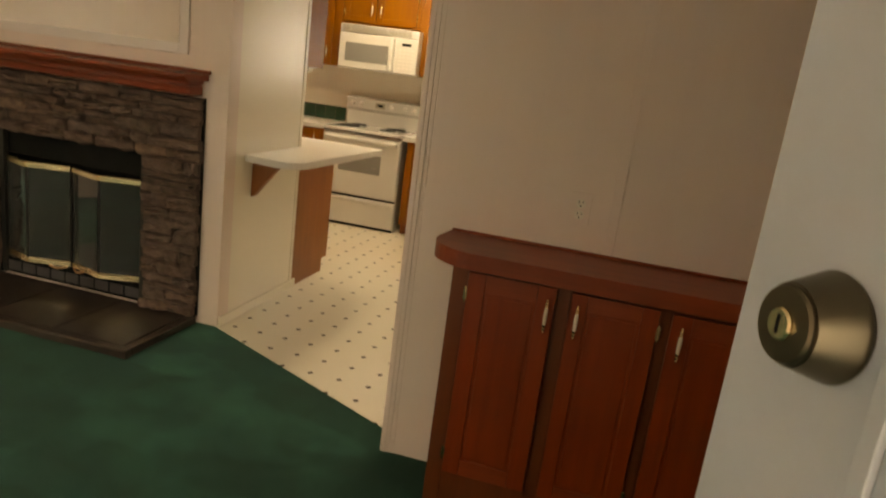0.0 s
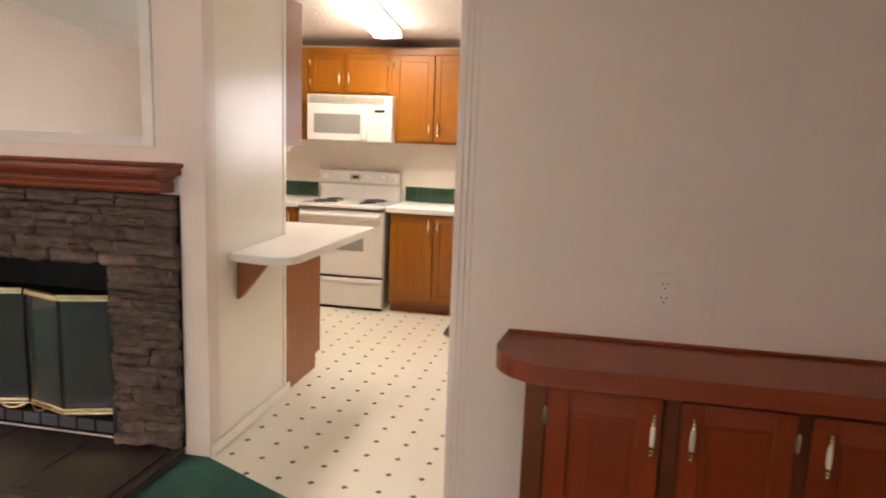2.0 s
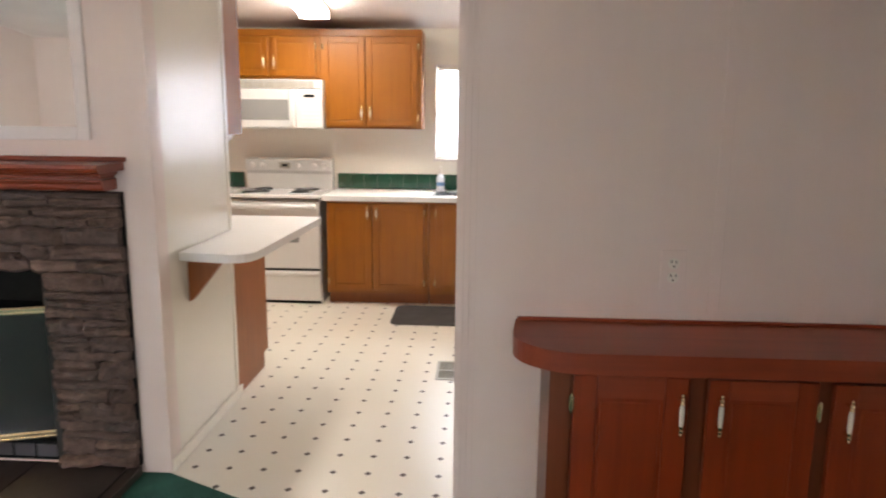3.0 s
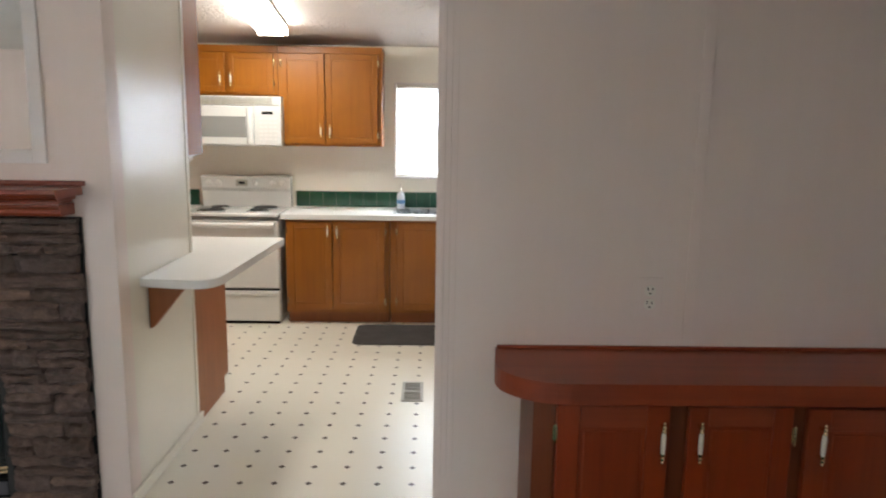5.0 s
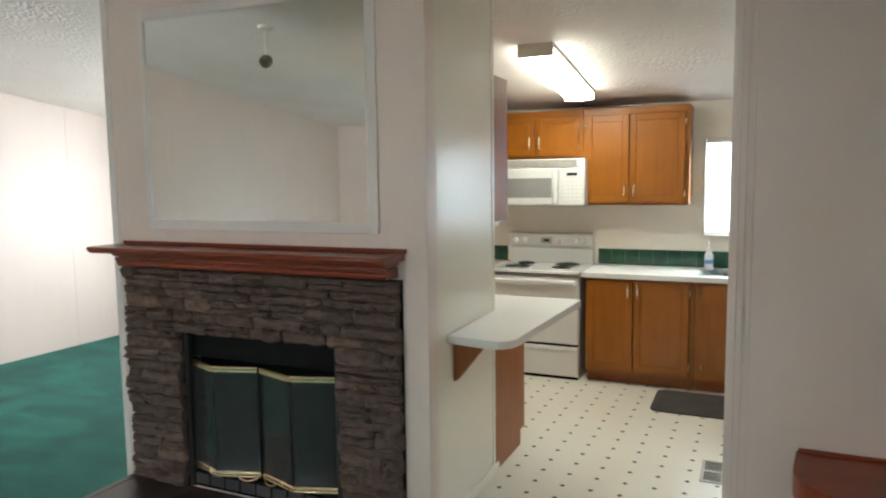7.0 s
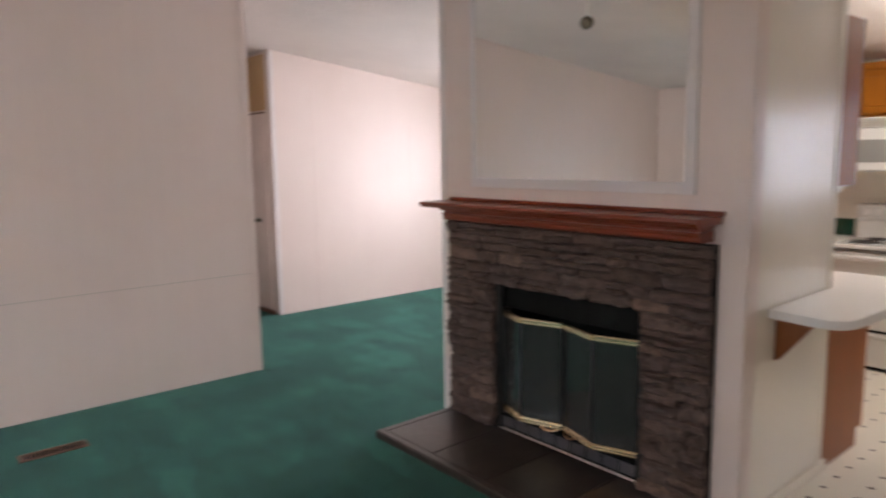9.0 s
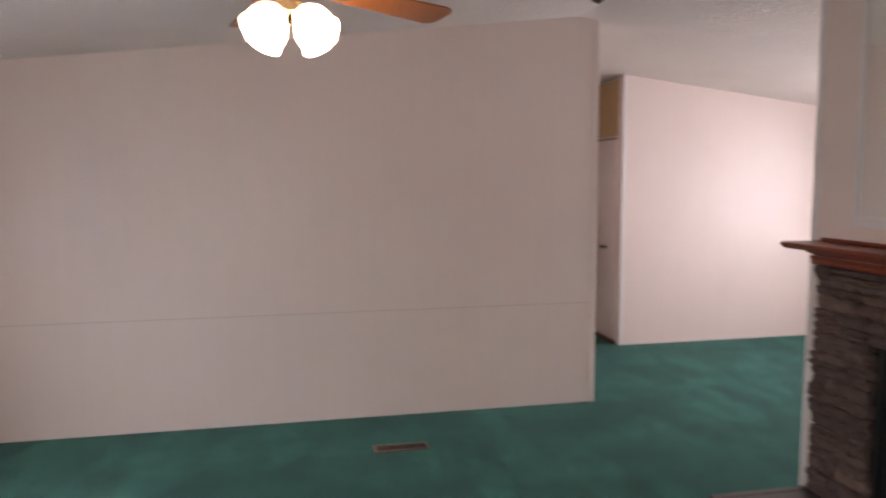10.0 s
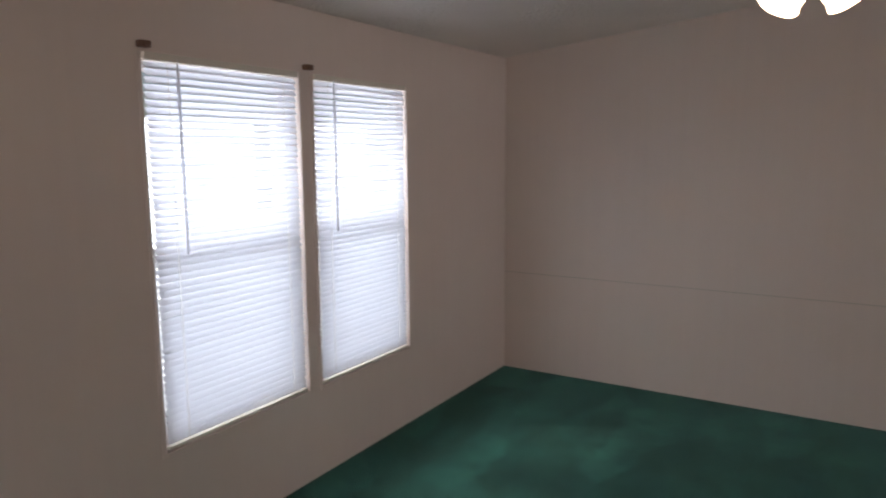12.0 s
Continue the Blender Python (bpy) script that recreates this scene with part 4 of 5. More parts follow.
base_unit("base_cabinet", 0.072, 0.905, [(0.088, 0.447, 0.412, -1), (0.452, 0.868, 0.486, 1)], "honey-stained wooden base cabinet with two panelled doors beside the cooker")
base_unit("base_cabinet", 0.909, 1.810, [(0.962, 1.355, 1.315, -1), (1.362, 1.760, 1.402, 1)], "honey-stained wooden base cabinet under the kitchen sink", top=0.735)
base_unit("base_cabinet", 1.814, 2.876, [(1.85, 2.32, 2.28, -1), (2.33, 2.83, 2.37, 1)], "honey-stained wooden base cabinet at the end of the sink run")
base_unit("base_cabinet", -1.30, -0.750, [(-1.27, -0.775, -0.82, -1)], "honey-stained wooden base cabinet on the far side of the cooker")


def counter(name, x0, x1, label, hole=None):
    bm = bmesh.new()
    y0, y1, z0, z1 = BF - 0.030, BW - 0.001, 0.866, 0.905
    if hole:
        xa, xb, ya, yb = hole
        box(bm, x0, xa, y0, y1, z0, z1)
        box(bm, xb, x1, y0, y1, z0, z1)
        box(bm, xa, xb, y0, ya, z0, z1)
        box(bm, xa, xb, yb, y1, z0, z1)
    else:
        box(bm, x0, x1, y0, y1, z0, z1, 0.004)
    part(name, bm, M_LAMIN, label=label, category="worktop")


counter("worktop", 0.040, 2.878, "white laminate kitchen worktop around the sink", (0.935, 1.730, 2.900, 3.250))
counter("worktop", -1.78, -0.742, "short white laminate kitchen worktop beside the cooker")

# green tiles behind the worktops
def splash(x0, x1):
    g = thing("tile_splashback", ((x0 + x1) / 2, BW, 0.9), "row of glossy dark green wall tiles with pale joints", "splashback", "green tile rows")
    boxpart("grout_bed", (x0, x1, BW - 0.005, BW - 0.0005, 0.906, 1.042), M_GROUT, g)
    n = max(1, round((x1 - x0) / 0.116))
    w = (x1 - x0) / n
    for i in range(n):
        boxpart("tile", (x0 + i * w + 0.0015, x0 + (i + 1) * w - 0.0015, BW - 0.011, BW - 0.005, 0.9075, 1.0405), M_TILE, g, 0.002)


splash(0.052, 2.87)
splash(-1.78, -0.790)

# cooker
ck = thing("electric_range", (-0.36, 2.79, 0), "white freestanding electric range with four coil burners", "cooker")
S0, S1, SF = -0.735, 0.024, 2.770
bm = bmesh.new()
box(bm, S0, S1, SF + 0.040, BW - 0.02, 0.006, 0.872, 0.004)
part("body", bm, M_APPL, ck)
bm = bmesh.new()
box(bm, S0 - 0.003, S1 + 0.003, SF - 0.008, 3.300, 0.880, 0.908, 0.008)
part("cooktop", bm, M_APPL, ck, "white enamel cooktop")
# black strip painted in as the shade under the cooktop edge
boxpart("cooktop_gap", (S0 + 0.004, S1 - 0.004, SF + 0.012, 3.30, 0.872, 0.880), M_SOOT_SHADE, ck)
d = thing("oven_door", (-0.355, SF, 0.25))
d.parent = ck
d.location = Vector((-0.355, SF, 0.25)) - origin(ck)
bm = bmesh.new()
box(bm, S0 + 0.003, S1 - 0.003, SF + 0.006, SF + 0.038, 0.300, 0.852, 0.010)
part("door_panel", bm, M_APPL, d)
boxpart("oven_window", (-0.560, -0.150, SF + 0.002, SF + 0.006, 0.520, 0.690), M_APPLG, d, 0.001)
bm = bmesh.new()
prism(bm, rounded_outline([(SF - 0.034, 0.800), (SF - 0.034, 0.828), (SF - 0.010, 0.836), (SF - 0.010, 0.796)], [0.008, 0.008, 0, 0], 3), S0 + 0.030, S1 - 0.030, "x")
box(bm, S0 + 0.030, S0 + 0.075, SF - 0.010, SF + 0.008, 0.798, 0.834, 0.003)
box(bm, S1 - 0.075, S1 - 0.030, SF - 0.010, SF + 0.008, 0.798, 0.834, 0.003)
part("door_handle", bm, M_APPL, d, smooth=True)
dr = thing("storage_drawer", (-0.355, SF, 0.03))
dr.parent = ck
dr.location = Vector((-0.355, SF, 0.03)) - origin(ck)
bm = bmesh.new()
box(bm, S0 + 0.003, S1 - 0.003, SF + 0.006, SF + 0.038, 0.030, 0.282, 0.008)
part("drawer_front", bm, M_APPL, dr)
bm = bmesh.new()
prism(bm, [(SF + 0.006, 0.272), (SF - 0.006, 0.268), (SF - 0.004, 0.248), (SF + 0.006, 0.240)], S0 + 0.02, S1 - 0.02, "x")
part("drawer_grip", bm, M_APPL, dr)
# black strips for the shade around the drawer and under the range
boxpart("door_gap", (S0 + 0.006, S1 - 0.006, SF + 0.014, SF + 0.038, 0.283, 0.299), M_SOOT_SHADE, ck)
boxpart("base_gap", (S0 + 0.01, S1 - 0.01, SF + 0.03, 3.3, 0.0045, 0.024), M_SOOT_SHADE, ck)
bm = bmesh.new()
prism(bm, [(3.300, 0.890), (3.300, 1.040), (3.270, 1.070), (3.262, 1.160), (3.285, 1.172), (3.385, 1.172), (3.385, 0.890)], S0, S1, "x", 0.006)
bg = part("control_panel", bm, M_APPL, ck, "white sloping control panel")
for x in (S0 + 0.065, S0 + 0.150, S1 - 0.300, S1 - 0.150, S1 - 0.070):
    bm = bmesh.new()
    m = Matrix.Translation((x, 3.2665, 1.112)) @ Matrix.Rotation(radians(86), 4, "X")
    lathe(bm, [(0.027, -0.002), (0.026, 0.004), (0.021, 0.008), (0.019, 0.024), (0.016, 0.027), (0.0, 0.027)], m, 20)
    box(bm, -0.003, 0.003, -0.018, 0.018, 0.0268, 0.0285, m=m)
    part("control_knob", bm, M_LAMIN, bg, smooth=True)
bm = bmesh.new()
box(bm, S0 + 0.300, S0 + 0.400, 3.259, 3.268, 1.085, 1.140, 0.002)
part("clock_panel", bm, M_GREYMET, bg)
bm = bmesh.new()
box(bm, S0 + 0.325, S0 + 0.378, 3.256, 3.260, 1.103, 1.124, 0.001)
part("clock_display", bm, M_SOOT_SHADE, bg)
for (bx, by, br) in ((S0 + 0.19, 2.93, 0.100), (S0 + 0.19, 3.16, 0.078), (S1 - 0.19, 2.93, 0.078), (S1 - 0.19, 3.16, 0.100)):
    b = thing("burner", (bx, by, 0.908))
    b.parent = ck
    b.location = Vector((bx, by, 0.908)) - origin(ck)
    bm = bmesh.new()
    lathe(bm, [(br * 0.3, 0.0035), (br + 0.006, 0.0035), (br + 0.016, 0.006), (br + 0.018, 0.004), (br + 0.018, 0.0005)], Matrix.Translation((bx, by, 0.908)), 28)
    part("drip_pan", bm, M_STEEL, b, smooth=True)
    bm = bmesh.new()
    turns = 4 if br > 0.09 else 3
    for k in range(turns):
        r = br * (0.25 + 0.75 * (k + 1) / turns) - 0.006
        a = [(r + 0.0055 * math.cos(u), 0.012 + 0.0045 * math.sin(u)) for u in (0, 1.05, 2.09, 3.14, 4.19, 5.24)]
        rings = a + [a[0]]
        rows = [[bm.verts.new((bx + rr * math.cos(2 * math.pi * i / 24), by + rr * math.sin(2 * math.pi * i / 24), 0.908 + zz)) for i in range(24)] for rr, zz in a]
        for q in range(6):
            for i in range(24):
                bm.faces.new((rows[q][i], rows[q][(i + 1) % 24], rows[(q + 1) % 6][(i + 1) % 24], rows[(q + 1) % 6][i]))
    part("coil", bm, M_BLACK, b, "black coil heating element", smooth=True)

# microwave over the cooker
mw = thing("microwave_oven", (-0.355, 2.96, 1.42), "white over-the-range microwave oven with a grey window", "microwave")
X0, X1, Y0, Z0, Z1 = -0.735, 0.024, 2.960, 1.430, 1.825
bm = bmesh.new()
box(bm, X0, X1, Y0 + 0.030, BW - 0.001, Z0, Z1, 0.004)
part("body", bm, M_APPL, mw)
bm = bmesh.new()
box(bm, X0 + 0.001, -0.195, Y0 + 0.002, Y0 + 0.029, Z0 + 0.008, Z1 - 0.078, 0.008)
part("door", bm, M_APPL, mw)
boxpart("door_window", (X0 + 0.065, -0.255, Y0 - 0.0005, Y0 + 0.0015, 1.500, 1.665), M_APPLG, mw, 0.001)
bm = bmesh.new()
prism(bm, rounded_outline([(-0.252, Y0 + 0.004), (-0.240, Y0 - 0.030), (-0.206, Y0 - 0.030), (-0.196, Y0 + 0.004)], [0, 0.010, 0.010, 0], 3), Z0 + 0.022, Z1 - 0.092, "z", 0.003)
part("door_handle", bm, M_APPL, mw, smooth=True)
bm = bmesh.new()
box(bm, -0.192, X1 - 0.001, Y0 + 0.003, Y0 + 0.029, Z0 + 0.008, Z1 - 0.078, 0.006)
kp = part("keypad_panel", bm, M_APPL, mw)
boxpart("display", (-0.128, -0.040, Y0 + 0.0005, Y0 + 0.0028, 1.683, 1.706), M_SOOT_SHADE, kp)
for r in range(6):
    for c in range(4):
        boxpart("key", (-0.150 + c * 0.038, -0.122 + c * 0.038, Y0 + 0.0012, Y0 + 0.0028, 1.640 - r * 0.032, 1.656 - r * 0.032), M_LAMIN, kp)
bm = bmesh.new()
box(bm, X0 + 0.001, X1 - 0.001, Y0 + 0.006, Y0 + 0.029, Z1 - 0.074, Z1 - 0.002, 0.003)
gr = part("vent_grille", bm, M_APPL, mw)
for i in range(5):
    z = Z1 - 0.064 + i * 0.0115
    boxpart("vent_slat", (X0 + 0.02, -0.045, Y0 + 0.001, Y0 + 0.0058, z, z + 0.0075), M_GREYMET, gr)
for i in range(8):
    x = X0 + 0.02 + i * 0.0885
    boxpart("vent_rib", (x, x + 0.004, Y0 - 0.0005, Y0 + 0.0008, Z1 - 0.066, Z1 - 0.010), M_APPL, gr)

# wall cabinets
UY = 3.100


def upper(x0, x1, z0, z1, doors, hz, label):
    c = thing("upper_cabinet", ((x0 + x1) / 2, UY, z0), label, "cabinet", "kitchen upper cabinets")
    boxpart("body", (x0, x1, UY + 0.0005, BW - 0.001, z0, z1), M_WOOD, c, 0.002)
    boxpart("crown_rail", (x0, x1, UY - 0.008, UY, z1 - 0.052, z1 + 0.004), M_WOODH, c, 0.003)
    edges = [x0] + [v for d in doors for v in d[:2]] + [x1]
    for a, b in zip(edges[::2], edges[1::2]):
        if b - a > 0.008:
            boxpart("face_stile", (a, b, UY - 0.006, UY, z0, z1 - 0.053), M_WOOD, c, 0.0015)
    boxpart("bottom_rail", (x0 + 0.0005, x1 - 0.0005, UY - 0.0055, UY, z0, z0 + 0.018), M_WOODH, c, 0.0015)
    for xa, xb, hx, hs in doors:
        cabinet_door(c, xa + 0.002, xb - 0.002, z0 + 0.020, z1 - 0.058, UY - 0.026, M_WOOD, M_WOODH, 0.045, hs, hx, hz)
    return c


upper(-0.775, -0.022, 1.838, 2.228, [(-0.750, -0.445, -0.478, -1), (-0.420, -0.052, -0.392, 1)], 1.965, "honey-stained wooden cabinet over the microwave, two short doors")
upper(-0.019, 0.822, 1.436, 2.228, [(0.010, 0.358, 0.326, -1), (0.366, 0.790, 0.400, 1)], 1.560, "tall honey-stained wooden wall cabinet with two panelled doors")
upper(-1.40, -0.778, 1.436, 2.228, [(-1.37, -0.86, -0.900, -1)], 1.56, "honey-stained wooden wall cabinet beside the microwave")

# run behind the chimney: seen by its end panels
pc = thing("end_base_cabinet", (-0.5, 1.1, 0), "base cabinet with a plain brown veneer end panel", "cabinet")
bm = bmesh.new()
prism(bm, [(CHIM_D + 0.004, 0.004), (1.305, 0.004), (1.305, 0.098), (1.385, 0.098), (1.385, 0.895), (CHIM_D + 0.004, 0.895)], -0.012, 0.002, "x")
part("end_panel", bm, M_PANELW, pc, "plain brown veneer end panel")
boxpart("body", (-1.78, -0.0125, CHIM_D + 0.004, 1.383, 0.10, 0.895), M_PANELW, pc)
uc = thing("end_upper_cabinet", (-0.5, 0.95, 1.42), "wall cabinet with a plain brown veneer end panel", "cabinet")
boxpart("end_panel", (-0.012, 0.002, CHIM_D + 0.004, 1.075, 1.425, 2.215), M_PANELW, uc, 0.001)
boxpart("body", (-1.78, -0.0125, CHIM_D + 0.004, 1.073, 1.427, 2.213), M_PANELW, uc)
bm = bmesh.new()
lathe(bm, [(0.018, 0.0), (0.018, 0.05), (0.012, 0.058), (0.0, 0.06)], pose(-0.03, 0.91, 1.409, -90), 14)
box(bm, -0.05, -0.01, 0.90, 1.00, 1.418, 1.4245)
part("towel_holder", bm, M_IVORY, label="small ivory plastic holder under the wall cabinet", category="holder")

# breakfast bar
bar = thing("breakfast_bar", (0.2, 0.7, 0.9), "white laminate breakfast bar with a rounded corner on a wooden bracket", "worktop")
bm = bmesh.new()
prism(bm, rounded_outline([(0.0065, 0.183), (0.330, 0.128), (0.373, 1.352), (-1.78, 1.352), (-1.78, CHIM_D + 0.004), (0.0065, CHIM_D + 0.004)], [0, 0.12, 0.03, 0, 0, 0], 6), 0.8975, 0.936, "z", 0.004)
part("bar_top", bm, M_LAMIN, bar)
bm = bmesh.new()
prism(bm, [(0.0065, 0.896), (0.165, 0.896), (0.160, 0.872), (0.022, 0.700), (0.0065, 0.695)], 0.262, 0.302, "y", 0.002)
part("bracket", bm, M_PANELW, bar, "triangular brown wooden bracket")

# sink
sk = thing("kitchen_sink", (1.33, 3.07, 0.9), "stainless steel double kitchen sink set in the white worktop", "sink")
bm = bmesh.new()
ox0, oy0, ox1, oy1 = 0.920, 2.885, 1.745, 3.265
for a in ((ox0, ox1, oy0, oy0 + 0.025), (ox0, ox1, oy1 - 0.06, oy1), (ox0, ox0 + 0.025, oy0 + 0.025, oy1 - 0.06), (ox1 - 0.025, ox1, oy0 + 0.025, oy1 - 0.06), (1.32, 1.35, oy0 + 0.025, oy1 - 0.06)):
    box(bm, *a, 0.9055, 0.910)
part("rim", bm, M_STEEL, sk)
for xa, xb in ((0.945, 1.32), (1.35, 1.72)):
    bm = bmesh.new()
    ya, yb = oy0 + 0.025, oy1 - 0.06
    box(bm, xa, xb, ya, yb, 0.745, 0.749)
    box(bm, xa, xa + 0.003, ya, yb, 0.749, 0.905)
    box(bm, xb - 0.003, xb, ya, yb, 0.749, 0.905)
    box(bm, xa + 0.003, xb - 0.003, ya, ya + 0.003, 0.749, 0.905)
    box(bm, xa + 0.003, xb - 0.003, yb - 0.003, yb, 0.749, 0.905)
    part("bowl", bm, M_STEEL, sk)
bm = bmesh.new()
lathe(bm, [(0.026, 0.0), (0.024, 0.010), (0.013, 0.018), (0.012, 0.15), (0.010, 0.16), (0.0, 0.165)], Matrix.Translation((1.33, 3.235, 0.910)), 16)
box(bm, 1.322, 1.338, 3.03, 3.235, 1.045, 1.060, 0.004)
part("faucet", bm, M_STEEL, sk, smooth=True)
bt = thing("soap_bottle", (0.972, 3.30, 0.905), "clear pump soap bottle with a white top beside the sink", "bottle")
bm = bmesh.new()
lathe(bm, [(0.0, 0.0), (0.032, 0.0), (0.035, 0.008), (0.035, 0.11), (0.026, 0.135), (0.013, 0.148), (0.013, 0.16), (0.0, 0.16)], Matrix.Translation((0.972, 3.30, 0.9062)), 20)
part("body", bm, plain("pale_blue_soap_plastic", (0.66, 0.70, 0.74), 0.15, vary=0.05, coat=0.4), bt, smooth=True)
bm = bmesh.new()
lathe(bm, [(0.015, 0.150), (0.015, 0.172), (0.006, 0.176), (0.005, 0.205), (0.010, 0.208), (0.010, 0.216), (0.0, 0.218)], Matrix.Translation((0.972, 3.30, 0.9062)), 14)
box(bm, 0.967, 0.977, 3.25, 3.30, 1.113, 1.121, 0.002)
part("pump_top", bm, M_IVORY, bt, smooth=True)
bm = bmesh.new()
lathe(bm, [(0.0355, 0.045), (0.0355, 0.078)], Matrix.Translation((0.972, 3.30, 0.9062)), 20)
part("paper_label", bm, plain("printed_blue_label", (0.10, 0.22, 0.42), 0.4), bt, smooth=True)

# mat on the floor
bm = bmesh.new()
prism(bm, rounded_outline([(0.655, 2.245), (1.52, 2.245), (1.52, 2.775), (0.655, 2.775)], [0.07] * 4, 6), 0.0042, 0.013, "z", 0.003)
part("floor_mat", bm, M_MAT, label="dark grey rubber mat with rounded corners on the vinyl floor", category="mat")


def register(name, x0, x1, y0, y1, z, mat, label, along="y", group="", split=True):
    r = thing(name, ((x0 + x1) / 2, (y0 + y1) / 2, z), label, "floor vent", group)
    bm = bmesh.new()
    f = 0.018
    box(bm, x0, x1, y0, y0 + f, z, z + 0.006, 0.0015)
    box(bm, x0, x1, y1 - f, y1, z, z + 0.006, 0.0015)
    box(bm, x0, x0 + f, y0 + f, y1 - f, z, z + 0.006, 0.0015)
    box(bm, x1 - f, x1, y0 + f, y1 - f, z, z + 0.006, 0.0015)
    if along == "x":
        box(bm, x0 + f, x1 - f, (y0 + y1) / 2 - 0.004, (y0 + y1) / 2 + 0.004, z, z + 0.005)
    elif split:
        box(bm, x0 + f, x1 - f, (y0 + y1) / 2 - 0.009, (y0 + y1) / 2 + 0.009, z, z + 0.005)
    part("frame", bm, mat, r)
    # thin black sheet on the floor, painting the shade below the slats
    boxpart("dark_duct", (x0 + f, x1 - f, y0 + f, y1 - f, z, z + 0.001), M_SOOT_SHADE, r)
    n = int((y1 - y0 - 2 * f) / 0.013) if along == "y" else int((x1 - x0 - 2 * f) / 0.013)
    for i in range(n):
        if along == "y":
            a = y0 + f + (i + 0.3) * 0.013
            boxpart("vent_slat", (x0 + f, x1 - f, a, a + 0.0036, z + 0.0012, z + 0.004), mat, r)
        else:
            a = x0 + f + (i + 0.3) * 0.013
            boxpart("vent_slat", (a, a + 0.005, y0 + f, y1 - f, z + 0.0012, z + 0.004), mat, r)


register("floor_register", 1.065, 1.195, 1.16, 1.47, 0.0042, M_GREYMET, "pale metal floor register in the kitchen vinyl")
register("floor_register", -2.945, -2.835, -2.195, -1.855, 0.001, M_BRONZE, "brown metal floor register set in the green carpet", "y", split=False)

# ceiling lamp in the kitchen
kl = thing("kitchen_ceiling_lamp", (0.1, 1.6, 2.42), "long lit fluorescent ceiling lamp with a white wraparound diffuser", "ceiling lamp")
KA, KB = 1.60, 2.84


def along_vault(y, drop):
    return ceil_z(y) - drop


def vault_bar(bm, x0, x1, ya, yb, d0, d1):
    """A bar under the sloping ceiling, between two depths below it."""
    prism(bm, [(ya, along_vault(ya, d0)), (yb, along_vault(yb, d0)), (yb, along_vault(yb, d1)), (ya, along_vault(ya, d1))], x0, x1, "x")


LX0, LX1 = -0.108, 0.122
bm = bmesh.new()
vault_bar(bm, LX0, LX1, KA, KB, 0.0, 0.030)
part("housing", bm, M_IVORY, kl, "white metal housing")
bm = bmesh.new()
prism(bm, [(LX0 + 0.004, 0.0), (LX1 - 0.004, 0.0), (LX1 - 0.004, -0.030), (LX1 - 0.035, -0.052), (LX0 + 0.035, -0.052), (LX0 + 0.004, -0.030)], 0, 1, "y")
for v in bm.verts:
    y = KA + 0.022 + (KB - KA - 0.044) * v.co.y
    v.co.y, v.co.z = y, ceil_z(y) - 0.031 + v.co.z
part("diffuser", bm, M_TUBE, kl, "glowing white diffuser")
for ya, yb in ((KA, KA + 0.020), (KB - 0.020, KB)):
    bm = bmesh.new()
    vault_bar(bm, LX0 - 0.002, LX1 + 0.002, ya, yb, 0.031, 0.082)
    part("end_cap", bm, M_IVORY, kl, "cream plastic end cap")

# ceiling fan with lamps
FXY, FZ = (-0.99, -2.595), 2.240
FC = ceil_z(FXY[1])
fan = thing("ceiling_fan", (*FXY, FZ), "brass ceiling fan with five wooden blades and four lit glass lamps", "ceiling fan")
base = Matrix.Translation((*FXY, 0))
bm = bmesh.new()
lathe(bm, [(0.0, FC + 0.01), (0.065, FC + 0.008), (0.065, FC - 0.015), (0.03, FC - 0.055), (0.0, FC - 0.056)], base, 24)
part("canopy", bm, M_BRASS, fan, smooth=True)
bm = bmesh.new()
lathe(bm, [(0.012, FZ + 0.10), (0.012, FC - 0.05)], base, 12)
part("downrod", bm, M_BRASS, fan, smooth=True)
bm = bmesh.new()
lathe(bm, [(0.0, FZ + 0.125), (0.05, FZ + 0.122), (0.095, FZ + 0.10), (0.108, FZ + 0.06), (0.104, FZ + 0.02), (0.085, FZ + 0.005), (0.045, FZ - 0.005), (0.0, FZ - 0.006)], base, 32)
part("motor_housing", bm, M_BRASS, fan, smooth=True)
for k in range(5):
    a = radians(52 + 72 * k)
    m = base @ Matrix.Rotation(a, 4, "Z")
    bl = thing("blade", (*FXY, FZ))
    bl.parent = fan
    bl.location = (0, 0, 0)
    bm = bmesh.new()
    prism(bm, rounded_outline([(0.19, -0.052), (0.66, -0.072), (0.66, 0.072), (0.19, 0.052)], [0.015, 0.05, 0.05, 0.015], 4), -0.003, 0.003, "z")
    bmesh.ops.transform(bm, matrix=m @ Matrix.Translation((0, 0, FZ + 0.012)) @ Matrix.Rotation(radians(-12), 4, "X"), verts=bm.verts)
    part("wooden_blade", bm, M_BLADE, bl)
    bm = bmesh.new()
    prism(bm, [(0.075, -0.016), (0.16, -0.014), (0.20, -0.040), (0.235, -0.030), (0.245, 0.0), (0.235, 0.030), (0.20, 0.040), (0.16, 0.014), (0.075, 0.016)], -0.003, 0.003, "z")
    bmesh.ops.transform(bm, matrix=m @ Matrix.Translation((0, 0, FZ + 0.004)) @ Matrix.Rotation(radians(-6), 4, "X"), verts=bm.verts)
    part("blade_bracket", bm, M_BRASS, bl)
bm = bmesh.new()
lathe(bm, [(0.040, FZ - 0.006), (0.030, FZ - 0.02), (0.028, FZ - 0.055), (0.055, FZ - 0.065), (0.060, FZ - 0.085), (0.035, FZ - 0.105), (0.012, FZ - 0.115), (0.0, FZ - 0.117)], base, 24)
part("light_kit", bm, M_BRASS, fan, smooth=True)
